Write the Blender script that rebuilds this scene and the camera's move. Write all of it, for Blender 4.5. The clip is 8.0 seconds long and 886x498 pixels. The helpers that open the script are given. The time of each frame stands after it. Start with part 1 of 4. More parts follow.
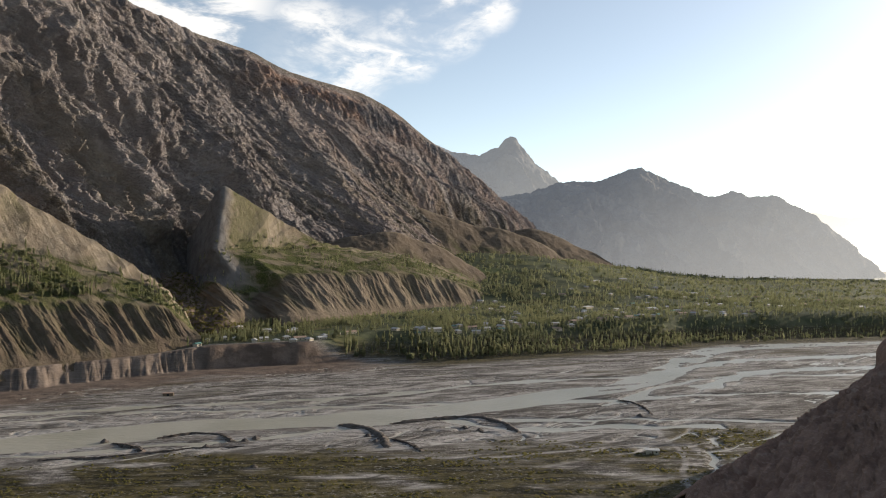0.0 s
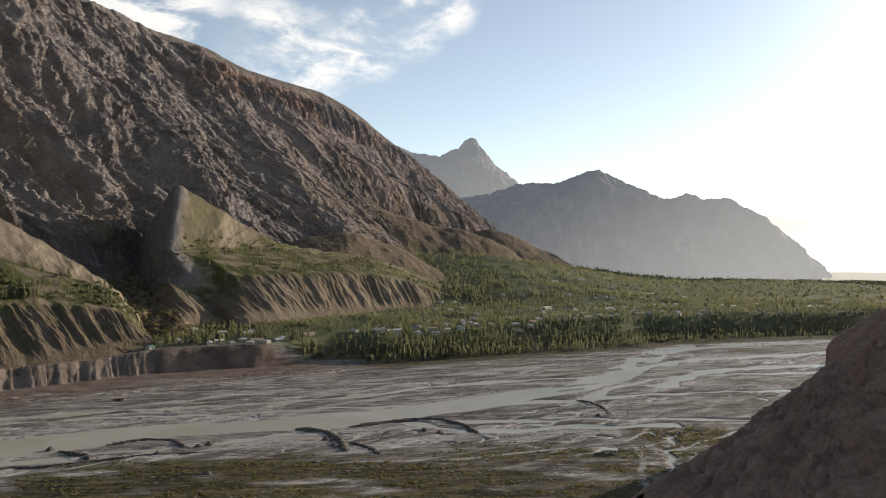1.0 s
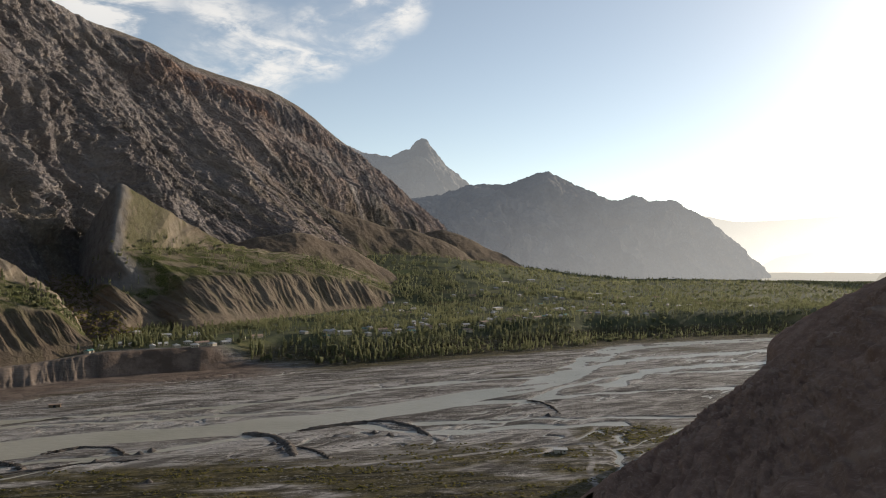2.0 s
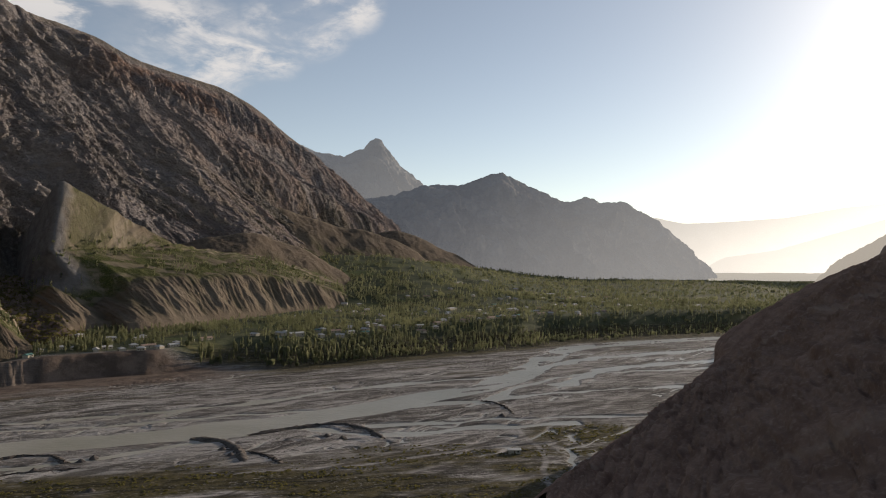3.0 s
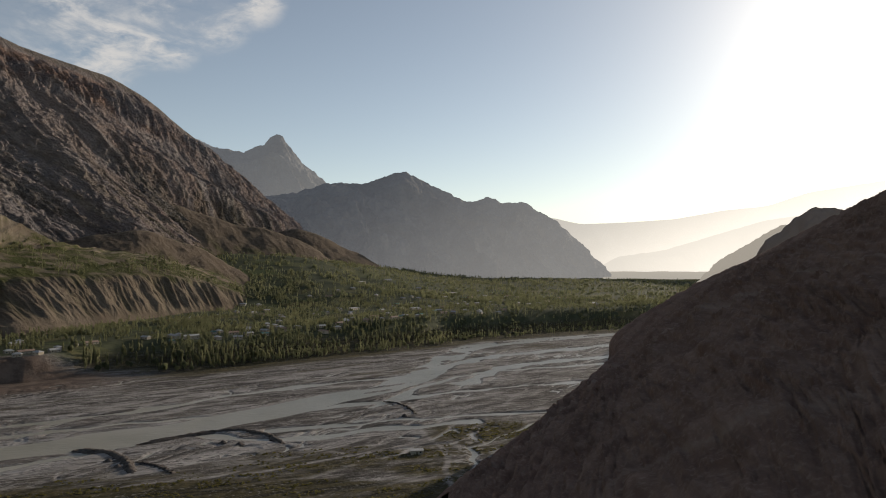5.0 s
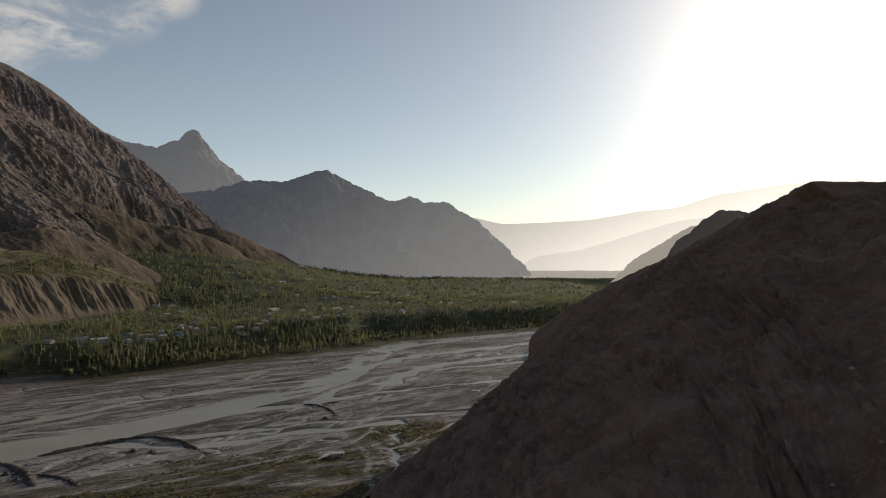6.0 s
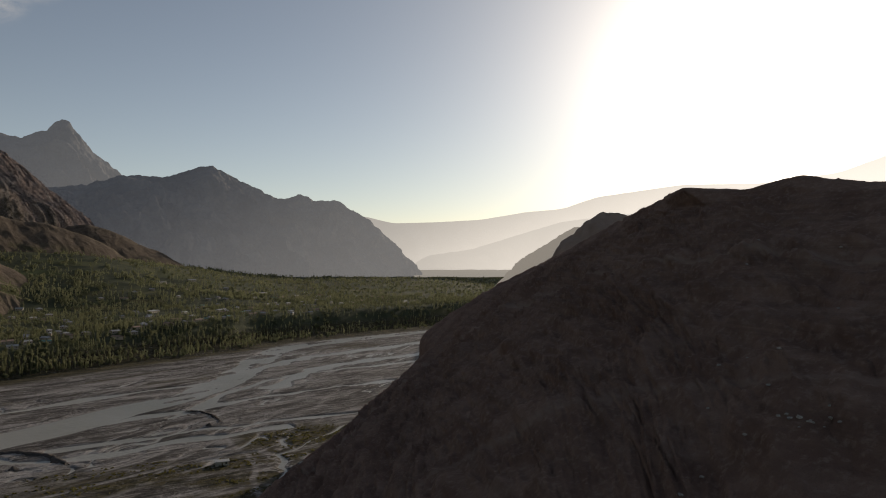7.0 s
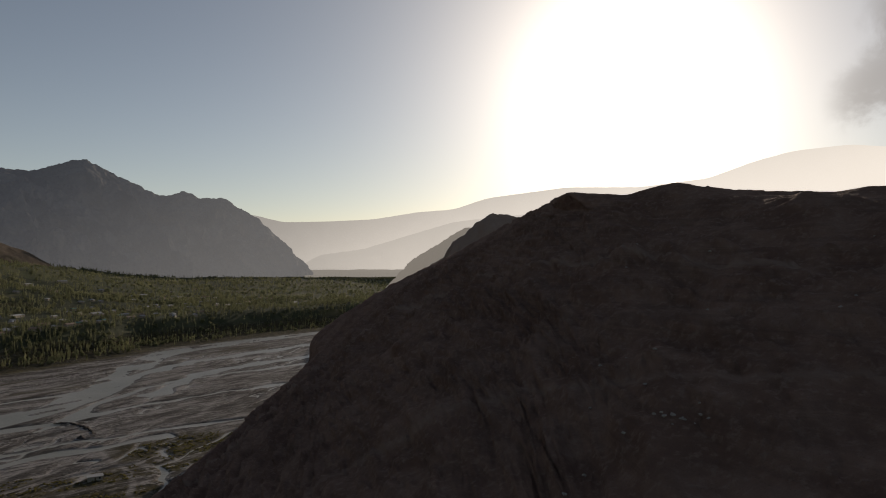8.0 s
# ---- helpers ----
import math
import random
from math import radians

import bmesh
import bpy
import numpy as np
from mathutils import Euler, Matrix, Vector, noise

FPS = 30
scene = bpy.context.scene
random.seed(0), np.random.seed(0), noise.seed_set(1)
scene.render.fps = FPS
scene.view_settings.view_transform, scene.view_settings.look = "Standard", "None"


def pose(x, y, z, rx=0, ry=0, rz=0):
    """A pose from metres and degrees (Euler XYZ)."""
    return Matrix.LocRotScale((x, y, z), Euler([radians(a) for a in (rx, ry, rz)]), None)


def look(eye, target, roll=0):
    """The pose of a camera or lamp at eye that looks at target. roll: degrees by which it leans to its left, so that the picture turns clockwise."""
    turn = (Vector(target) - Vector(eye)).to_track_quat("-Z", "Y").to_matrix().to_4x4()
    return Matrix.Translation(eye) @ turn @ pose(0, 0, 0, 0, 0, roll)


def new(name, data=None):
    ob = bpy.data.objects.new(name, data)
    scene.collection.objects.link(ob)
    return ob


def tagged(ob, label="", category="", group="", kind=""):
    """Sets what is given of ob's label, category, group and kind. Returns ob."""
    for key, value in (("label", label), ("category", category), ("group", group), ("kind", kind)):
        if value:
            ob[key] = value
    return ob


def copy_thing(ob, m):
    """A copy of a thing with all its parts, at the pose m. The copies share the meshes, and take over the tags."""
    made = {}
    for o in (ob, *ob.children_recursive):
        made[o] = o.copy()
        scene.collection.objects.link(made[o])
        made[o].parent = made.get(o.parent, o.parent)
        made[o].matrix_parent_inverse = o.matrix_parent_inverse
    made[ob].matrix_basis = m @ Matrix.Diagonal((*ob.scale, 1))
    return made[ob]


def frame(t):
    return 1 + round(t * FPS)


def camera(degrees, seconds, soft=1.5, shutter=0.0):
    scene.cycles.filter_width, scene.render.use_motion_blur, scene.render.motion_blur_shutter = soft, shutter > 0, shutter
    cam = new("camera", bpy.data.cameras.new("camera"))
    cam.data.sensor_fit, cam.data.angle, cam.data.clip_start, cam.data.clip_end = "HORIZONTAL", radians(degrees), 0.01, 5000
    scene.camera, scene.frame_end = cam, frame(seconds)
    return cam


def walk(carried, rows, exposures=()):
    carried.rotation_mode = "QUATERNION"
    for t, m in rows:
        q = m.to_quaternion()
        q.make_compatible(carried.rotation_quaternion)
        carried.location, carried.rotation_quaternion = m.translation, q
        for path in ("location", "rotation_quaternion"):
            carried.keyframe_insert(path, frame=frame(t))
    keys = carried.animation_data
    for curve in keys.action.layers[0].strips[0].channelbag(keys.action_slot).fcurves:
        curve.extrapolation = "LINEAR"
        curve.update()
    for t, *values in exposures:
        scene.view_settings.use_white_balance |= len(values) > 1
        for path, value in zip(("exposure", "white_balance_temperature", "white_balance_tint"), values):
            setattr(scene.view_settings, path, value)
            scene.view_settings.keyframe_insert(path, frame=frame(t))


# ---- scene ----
# The world's origin lies on the river flat under the first eye; y is ahead, x to the right.
# ---- camera ----
cam = camera(64.2, 8.0, soft=1.0)
EYE = 140.0
PATH = [  # seconds, x, y, rise, yaw, pitch
    (0.0, 0.0, 0.0, 0.0, 0.0, 0.97),
    (0.5, 0.2, 2.4, 0.0, -1.34, 1.01),
    (1.0, 0.4, 4.7, 0.0, -3.24, 1.04),
    (1.5, 0.7, 6.9, 0.0, -5.17, 1.07),
    (1.7, 0.8, 7.7, 0.0, -6.0, 1.08),
    (2.8, 1.4, 11.4, 0.1, -10.18, 1.13),
    (3.0, 1.5, 12.0, 0.1, -10.92, 1.14),
    (3.5, 1.8, 13.0, 0.3, -12.86, 1.13),
    (4.0, 2.1, 13.8, 0.5, -14.77, 1.12),
    (4.2, 2.2, 14.1, 0.6, -15.55, 1.1),
    (5.3, 2.9, 15.3, 1.5, -19.86, 1.02),
    (5.5, 3.0, 15.5, 1.7, -20.75, 1.0),
    (5.7, 3.1, 15.7, 1.9, -22.4, 0.99),
    (6.0, 3.3, 16.0, 2.2, -25.04, 0.98),
    (6.5, 3.7, 16.5, 2.8, -29.43, 0.95),
    (7.0, 4.2, 16.9, 3.5, -33.83, 0.9),
    (7.5, 4.8, 17.3, 4.2, -38.19, 0.87),
    (8.0, 5.5, 17.6, 4.9, -42.54, 0.86),
]
EXPOSURES = [  # seconds, stops, kelvin, tint
    (0.0, 0.32, 7190, 10), (1.5, 0.14, 7190, 10), (3.0, -0.32, 7250, 13), (3.5, -0.36, 7250, 23), (4.0, -0.46, 7250, 14),
    (5.5, -0.6, 7190, 11), (6.5, -0.88, 7250, 12), (7.0, -1.05, 7250, 13), (8.0, -1.35, 7250, 14),
]
walk(cam, [(t, pose(x, y, EYE + z, 90 + pitch, 0, yaw)) for t, x, y, z, yaw, pitch in PATH], EXPOSURES)

# ---- light ----
SUN_BEARING, SUN_HEIGHT = 57.8, 13.5
to_sun = Vector((math.sin(radians(SUN_BEARING)) * math.cos(radians(SUN_HEIGHT)),
                 math.cos(radians(SUN_BEARING)) * math.cos(radians(SUN_HEIGHT)), math.sin(radians(SUN_HEIGHT))))
sun = new("sun", bpy.data.lights.new("sun", "SUN"))
sun.data.energy, sun.data.angle, sun.data.color = 5.0, radians(0.5), (1.0, 0.9, 0.78)
sun.matrix_world = look(to_sun * 3000, (0, 0, 0))


class Nodes:
    """Short hand for a node tree."""

    def __init__(self, tree):
        self.tree = tree
        tree.nodes.clear()

    def add(self, kind, values=(), **settings):
        node = self.tree.nodes.new(kind)
        for key, value in settings.items():
            setattr(node, key, value)
        for key, value in dict(values).items():
            if isinstance(value, bpy.types.NodeSocket):
                self.tree.links.new(value, node.inputs[key])
            else:
                node.inputs[key].default_value = value
        return node

    def math(self, op, a, b=0.0, c=0.0, clamp=False):
        return self.add("ShaderNodeMath", {0: a, 1: b, 2: c}, operation=op, use_clamp=clamp).outputs[0]

    def vec(self, op, a, b=(0, 0, 0)):
        return self.add("ShaderNodeVectorMath", {0: a, 1: b}, operation=op)

    def mix(self, fac, a, b, blend="MIX"):
        return self.add("ShaderNodeMix", {0: fac, 6: a, 7: b}, data_type="RGBA", blend_type=blend).outputs[2]

    def noise(self, where, scale, detail=4.0, rough=0.55, warp=0.0):
        return self.add("ShaderNodeTexNoise", {"Vector": where, "Scale": scale, "Detail": detail, "Roughness": rough, "Distortion": warp}).outputs[0]

    def span(self, value, a, b, lo=0.0, hi=1.0):
        return self.add("ShaderNodeMapRange", {0: value, 1: a, 2: b, 3: lo, 4: hi}, clamp=True, interpolation_type="SMOOTHSTEP").outputs[0]


def rgb(r, g, b):
    return (r, g, b, 1.0)


# Hazy evening sky: clear-sky model, the bright aureole of the low sun, thin cirrus and some broken cloud.
world = bpy.data.worlds.new("world")
scene.world = world
world.use_nodes = True
N = Nodes(world.node_tree)
sky = N.add("ShaderNodeTexSky", sky_type="NISHITA", sun_disc=False, sun_elevation=radians(SUN_HEIGHT), sun_rotation=radians(SUN_BEARING),
            air_density=1.0, dust_density=0.8, ozone_density=1.5, altitude=1500)
way = N.vec("NORMALIZE", N.add("ShaderNodeTexCoord").outputs["Generated"]).outputs[0]
near = N.vec("DOT_PRODUCT", way, tuple(to_sun)).outputs["Value"]
angle = N.math("ARCCOSINE", N.math("MINIMUM", near, 0.999999))
halo = N.math("MULTIPLY", N.math("EXPONENT", N.math("MULTIPLY", angle, -9.5)), 57.0)
halo = N.math("ADD", halo, N.math("MULTIPLY", N.math("EXPONENT", N.math("MULTIPLY", angle, -1.6)), 2.2))
height = N.add("ShaderNodeSeparateXYZ", {0: way}).outputs[2]
veil = N.math("MULTIPLY", N.math("EXPONENT", N.math("MULTIPLY", N.math("ABSOLUTE", height), -4.2)), 2.9)
streak = N.add("ShaderNodeMapping", {"Vector": way, "Rotation": (radians(8), radians(-24), radians(12)), "Scale": (1.0, 1.0, 2.3)}).outputs[0]
wisps = N.span(N.noise(streak, 7.5, 9.0, 0.6, 0.5), 0.40, 0.68)
tufts = N.span(N.noise(streak, 26.0, 6.0, 0.62, 0.3), 0.25, 0.62)


def sky_patch(bearing, height, reach):
    d = Vector((math.sin(radians(bearing)) * math.cos(radians(height)), math.cos(radians(bearing)) * math.cos(radians(height)), math.sin(radians(height))))
    return N.span(N.vec("DOT_PRODUCT", way, tuple(d)).outputs["Value"], math.cos(radians(reach)), math.cos(radians(reach * 0.3)))


def most(*values):
    total = values[0]
    for v in values[1:]:
        total = N.math("MAXIMUM", total, v)
    return total


banks = most(sky_patch(-19, 20.5, 7), sky_patch(-24, 22, 8), sky_patch(-30, 28, 12))
cirrus = most(sky_patch(-11, 16.5, 5), sky_patch(-7.5, 15.8, 4.5), sky_patch(-3, 17.0, 3.5), sky_patch(0.5, 18.6, 3.5), sky_patch(3.5, 20.2, 3))
east = most(sky_patch(75.5, 11, 5), sky_patch(77, 15, 5))
clouds = most(N.math("MULTIPLY", banks, N.span(wisps, 0.0, 0.6)), N.math("MULTIPLY", N.math("MULTIPLY", cirrus, tufts), N.span(wisps, -0.2, 0.8)))
pale = N.vec("SCALE", (0.91, 0.99, 1.07))
N.tree.links.new(veil, pale.inputs["Scale"])
heaven = N.vec("ADD", sky.outputs[0], pale.outputs[0]).outputs[0]
heaven = N.mix(N.math("MULTIPLY", clouds, 0.75), heaven, rgb(7.4, 7.5, 7.7))
glow = N.vec("SCALE", (1.0, 0.93, 0.82))
N.tree.links.new(halo, glow.inputs["Scale"])
heaven = N.vec("ADD", heaven, glow.outputs[0]).outputs[0]
billow = N.span(N.noise(way, 9.0, 7.0, 0.6, 0.3), 0.38, 0.58)
heaven = N.mix(N.math("MULTIPLY", N.math("MULTIPLY", east, billow), 0.6), heaven, rgb(5.6, 5.4, 5.3))
N.add("ShaderNodeOutputWorld", {0: N.add("ShaderNodeBackground", {"Color": heaven, "Strength": 0.13}).outputs[0]})

# ---- plan in numbers ----


def smooth(a, b, x):
    k = np.clip((np.asarray(x, float) - a) / (b - a), 0, 1)
    return k * k * (3 - 2 * k)


def hashed(ix, iy, seed):
    h = (ix.astype(np.int64) * 374761393 + iy.astype(np.int64) * 668265263 + seed * 974711) & 0x7FFFFFFF
    h = ((h ^ (h >> 13)) * 1274126177) & 0x7FFFFFFF
    return (h ^ (h >> 16)) & 0xFFFF


def gradient_noise(x, y, seed=0):
    """Smooth noise of wavelength 1, about -1 to 1."""
    x, y = np.broadcast_arrays(np.asarray(x, float), np.asarray(y, float))
    ix, iy = np.floor(x), np.floor(y)
    fx, fy = x - ix, y - iy
    ux, uy = fx * fx * fx * (fx * (fx * 6 - 15) + 10), fy * fy * fy * (fy * (fy * 6 - 15) + 10)
    total = 0
    for dx in (0, 1):
        for dy in (0, 1):
            a = hashed(ix + dx, iy + dy, seed) * (2 * math.pi / 65536)
            total = total + (ux if dx else 1 - ux) * (uy if dy else 1 - uy) * (np.cos(a) * (fx - dx) + np.sin(a) * (fy - dy))
    return total * 1.5


def fbm(x, y, octaves=4, seed=0, gain=0.5):
    total, size = 0, 1.0
    for k in range(octaves):
        total, size = total + size * gradient_noise(x * 2 ** k, y * 2 ** k, seed + k), size * gain
    return total


def ridged(x, y, octaves=4, seed=0, gain=0.5):
    total, size = 0, 1.0
    for k in range(octaves):
        total, size = total + size * (1 - 2 * np.abs(gradient_noise(x * 2 ** k, y * 2 ** k, seed + k))), size * gain
    return total


def facets(x, y, seed=0, tilt=1.0):
    """Broken rock: tilted plane faces, one for each uneven cell of size 1."""
    ix, iy = np.floor(x), np.floor(y)
    best, out = np.full(x.shape, 1e9), np.zeros(x.shape)
    for dx in (-1, 0, 1):
        for dy in (-1, 0, 1):
            cx, cy = ix + dx, iy + dy
            px, py = cx + hashed(cx, cy, seed) / 65536, cy + hashed(cx, cy, seed + 1) / 65536
            far = (x - px) ** 2 + (y - py) ** 2
            turn = hashed(cx, cy, seed + 2) * (2 * math.pi / 65536)
            level = hashed(cx, cy, seed + 3) / 32768 - 1 + tilt * (np.cos(turn) * (x - px) + np.sin(turn) * (y - py))
            closer = far < best
            best, out = np.where(closer, far, best), np.where(closer, level, out)
    return out


def survey(bearing, far, height):
    """A place by its bearing and distance from the origin and its angle of height over the eye."""
    b = np.radians(bearing)
    return np.stack([np.sin(b) * far, np.cos(b) * far, EYE + far * np.tan(np.radians(height))], -1)


def line_of(rows, n, soft=0.5):
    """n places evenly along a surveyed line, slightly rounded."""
    p = np.array([survey(*r) for r in rows])
    d = np.r_[0, np.cumsum(np.hypot(*(p[1:, :2] - p[:-1, :2]).T))]
    s = np.linspace(0, d[-1], n)
    q = np.stack([np.interp(s, d, p[:, k]) for k in range(3)], -1)
    w = max(1, int(n / len(rows) * soft))
    pad = np.concatenate([np.repeat(q[:1], w, 0), q, np.repeat(q[-1:], w, 0)])
    out = np.stack([np.convolve(pad[:, k], np.ones(2 * w + 1) / (2 * w + 1), "valid") for k in range(3)], -1)
    return out, s


def line_under(rows, top):
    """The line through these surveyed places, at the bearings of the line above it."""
    rows = np.array(rows, float)
    bearing = np.degrees(np.arctan2(top[:, 0], top[:, 1]))
    return survey(bearing, np.interp(bearing, rows[:, 0], rows[:, 1]), np.interp(bearing, rows[:, 0], rows[:, 2]))


def along(line, xs):
    line = np.array(line, float)
    return np.interp(xs, line[:, 0], line[:, 1])


def off_line(px, py, line):
    """The distance of places from a polyline, and how far along it they lie (0 to 1)."""
    line = np.array(line, float)
    best, part = np.full(px.shape, 1e9), np.zeros(px.shape)
    total = len(line) - 1
    for k in range(total):
        a, b = line[k], line[k + 1]
        d = b - a
        t = np.clip(((px - a[0]) * d[0] + (py - a[1]) * d[1]) / (d @ d), 0, 1)
        r = np.hypot(px - a[0] - t * d[0], py - a[1] - t * d[1])
        closer = r < best
        best, part = np.where(closer, r, best), np.where(closer, (k + t) / total, part)
    return best, part


FAR_BANK = [(-1600, 100), (-900, 420), (-467, 748), (-397, 825), (-312, 901), (-214, 945), (-110, 960), (-18, 945), (68, 987), (178, 1034),
            (272, 1078), (406, 1141), (462, 1179), (692, 1229), (1100, 1300), (2200, 1500), (4900, 1900)]
MAIN_CHANNEL = [(-900, 380), (-500, 490), (-335, 537), (-266, 571), (-186, 607), (-92, 628), (-18, 651), (53, 695), (129, 748), (196, 785),
                (266, 866), (335, 987), (431, 1118), (557, 1171), (683, 1205), (1000, 1260), (1800, 1420)]
BRANCHES = [  # half width, places
    (13, [(273, 888), (398, 987), (502, 1022), (638, 1059), (900, 1120), (1500, 1300)]),
    (11, [(290, 790), (330, 830), (369, 879), (447, 911), (556, 935), (800, 980)]),
    (6, [(53, 695), (180, 715), (245, 739), (370, 755), (470, 745), (620, 800)]),
    (5, [(57, 622), (158, 628), (231, 622), (312, 615), (420, 640)]),
    (7, [(-400, 640), (-260, 690), (-120, 720), (20, 790), (140, 840), (262, 860)]),
    (4, [(-420, 600), (-300, 655), (-180, 665), (-60, 690), (53, 695)]),
    (5, [(-330, 500), (-230, 530), (-140, 560), (-60, 600), (-10, 645)]),
    (2, [(170, 440), (185, 480), (190, 520), (240, 545), (330, 600)]),
    (5, [(160, 690), (260, 800), (330, 850), (420, 870), (560, 880)]),
    (6, [(-10, 640), (30, 600), (90, 590), (150, 600), (230, 600)]),
]

TRACKS = [[(183, 600), (172, 560), (150, 540), (105, 525), (40, 505), (-60, 500)], [(172, 560), (176, 530), (168, 500), (160, 470), (150, 430)],
          [(105, 525), (90, 545), (60, 560)], [(-470, 735), (-400, 800), (-330, 880), (-250, 925)]]


def bank_side(x, y):
    """Metres beyond the far bank's foot."""
    slope = (along(FAR_BANK, x + 20) - along(FAR_BANK, x - 20)) / 40
    return (y - along(FAR_BANK, x)) / np.sqrt(1 + slope ** 2)


def ground_height(x, y):
    s = bank_side(x, y)
    r, bearing = np.hypot(x, y), np.degrees(np.arctan2(x, y))
    uneven = fbm(x / 160, y / 160, 3, 5)
    cliff = smooth(-90, -200, x)
    east = smooth(150, 330, x)
    ribs = smooth(-290, -330, x)
    wobble = (14 * fbm(x / 45, y / 45, 3, 8) * (0.35 + 0.3 * ribs) + 4.0 * ribs * ridged((x + y) / 14 + 0.8 * uneven, y / 40, 3, 9, 0.55)) * (0.6 * cliff + 0.4)
    wide = 130 * (1 - cliff) * (1 - east) + (20 - 4 * ribs) * cliff + 75 * east
    start = 8 + 45 * east + 15 * (1 - cliff) * (1 - east)
    tall = (28 - 6 * smooth(-300, -380, x)) * cliff + 31 * (1 - cliff) * (1 - east) + 37 * east
    terrace = tall * smooth(0, 1, (s + wobble - start) / wide)
    plain = np.maximum(s - 100, 0) * 0.017 + uneven * 2.5 * smooth(60, 250, s)
    plain = np.minimum(plain, 60 + 0.004 * np.maximum(s, 0))
    fan = 0.19 * np.clip(r - 1620, 0, 620) * smooth(24, 2, bearing) * smooth(-90, -10, bearing)
    fan = fan + 0.2 * np.clip(r - 1130, 0, 400) * smooth(-14.5, -17.5, bearing) * smooth(-60, -40, bearing)
    fan = fan + 9 * ridged(x / 60, y / 45, 4, 91, 0.55) * smooth(-15.5, -17.5, bearing) * smooth(1120, 1220, r) * smooth(-60, -40, bearing)
    strip = 1.5 * smooth(0, 30, s) * east
    flat = 0.35 * fbm(x / 70, y / 30, 4, 21) + 0.5
    z = flat * smooth(20, -5, s) + terrace + (plain + fan) * smooth(40, 120, s) + strip
    return z, s


def river_bed(x, y, s):
    """How deep the channels are cut, 0 to 1, from the main stem, its branches and many threads of braid."""
    bend = fbm(x / 90, y / 60, 3, 31)
    d, part = off_line(x + 14 * bend, y + 10 * bend, MAIN_CHANNEL)
    half = 30 - 10 * part + 8 * gradient_noise(x / 120, y / 80, 33)
    cut = smooth(half + 6, half - 6, d)
    isles = smooth(0.30, 0.5, fbm(x / 75 + y / 300, y / 22 - x / 55, 3, 35))
    cut = cut * (1 - isles * smooth(0.45, 0.6, part))
    for k, (half, line) in enumerate(BRANCHES):
        d, part = off_line(x + 12 * bend, y + 8 * gradient_noise(x / 40, y / 40, 41 + k), line)
        cut = np.maximum(cut, smooth(half + 3, half - 3, d + half * 0.7 * gradient_noise(x / 60, y / 35, 51 + k)))
    u, v = x * 0.86 + y * 0.51, -x * 0.51 + y * 0.86  # along and across the flow
    warp = fbm(u / 150, v / 60, 3, 61)
    thread = 1 - np.abs(gradient_noise(u / 230 + 0.5 * warp, v / 30 + 0.9 * warp, 63)) * 9
    thread = np.maximum(thread, 1 - np.abs(gradient_noise(u / 120 + warp, v / 17 + warp, 65)) * 9)
    thread = np.clip(thread, 0, 1) * smooth(-0.15, 0.35, fbm(u / 260, v / 90, 2, 67))
    inside = smooth(-6, -30, s) * smooth(505, 580, y + 0.25 * np.abs(x))
    return np.maximum(cut, 0.85 * thread * inside) * smooth(5, -10, s), warp, thread


# ---- materials ----


def material(name):
    m = bpy.data.materials.new(name)
    m.use_nodes = True
    return m, Nodes(m.node_tree)


def finish(n, colour, rough=0.9, height=None, depth=0.5, spec=0.08, metal=0.0, sheer=None):
    values = {"Base Color": colour, "Roughness": rough, "Metallic": metal, "Specular IOR Level": spec}
    if height is not None:
        values["Normal"] = n.add("ShaderNodeBump", {"Height": height, "Distance": depth, "Strength": 1.0}).outputs[0]
    shader = n.add("ShaderNodeBsdfPrincipled", values).outputs[0]
    if sheer is not None:
        shader = n.add("ShaderNodeMixShader", {0: sheer[0], 1: shader, 2: n.add("ShaderNodeBsdfTranslucent", {"Color": sheer[1]}).outputs[0]}).outputs[0]
    n.add("ShaderNodeOutputMaterial", {0: shader})


def place(n):
    return n.add("ShaderNodeNewGeometry").outputs["Position"]


def cover(n):
    return n.add("ShaderNodeSeparateColor", {0: n.add("ShaderNodeAttribute", attribute_name="cover").outputs["Color"]}).outputs


# Ground: gravel and silt of the river flat; cover holds grass, pale silt and damp stone.
M_GROUND, n = material("river_gravel_and_grass")
p, c = place(n), cover(n)
fine, broad = n.noise(p, 0.35, 6, 0.65), n.noise(p, 0.02, 5, 0.6)
gravel = n.mix(n.span(broad, 0.35, 0.65), rgb(0.088, 0.077, 0.069), rgb(0.15, 0.135, 0.122))
gravel = n.mix(n.span(fine, 0.4, 0.7), gravel, rgb(0.178, 0.163, 0.148))
flow = n.add("ShaderNodeMapping", {"Vector": p, "Rotation": (0, 0, radians(-30)), "Scale": (0.006, 0.045, 1.0)}).outputs[0]
streaks = n.noise(flow, 1.0, 9, 0.66, 0.8)
gravel = n.mix(n.span(streaks, 0.5, 0.6), gravel, rgb(0.33, 0.31, 0.29))
gravel = n.mix(n.span(streaks, 0.46, 0.36), gravel, rgb(0.07, 0.062, 0.056))
thin = n.noise(n.add("ShaderNodeMapping", {"Vector": p, "Rotation": (0, 0, radians(-27)), "Scale": (0.011, 0.11, 1.0)}).outputs[0], 1.0, 6, 0.6, 1.2)
gravel = n.mix(n.math("MULTIPLY", n.span(n.math("ABSOLUTE", n.math("SUBTRACT", thin, 0.5)), 0.018, 0.004), 0.75), gravel, rgb(0.045, 0.04, 0.036))
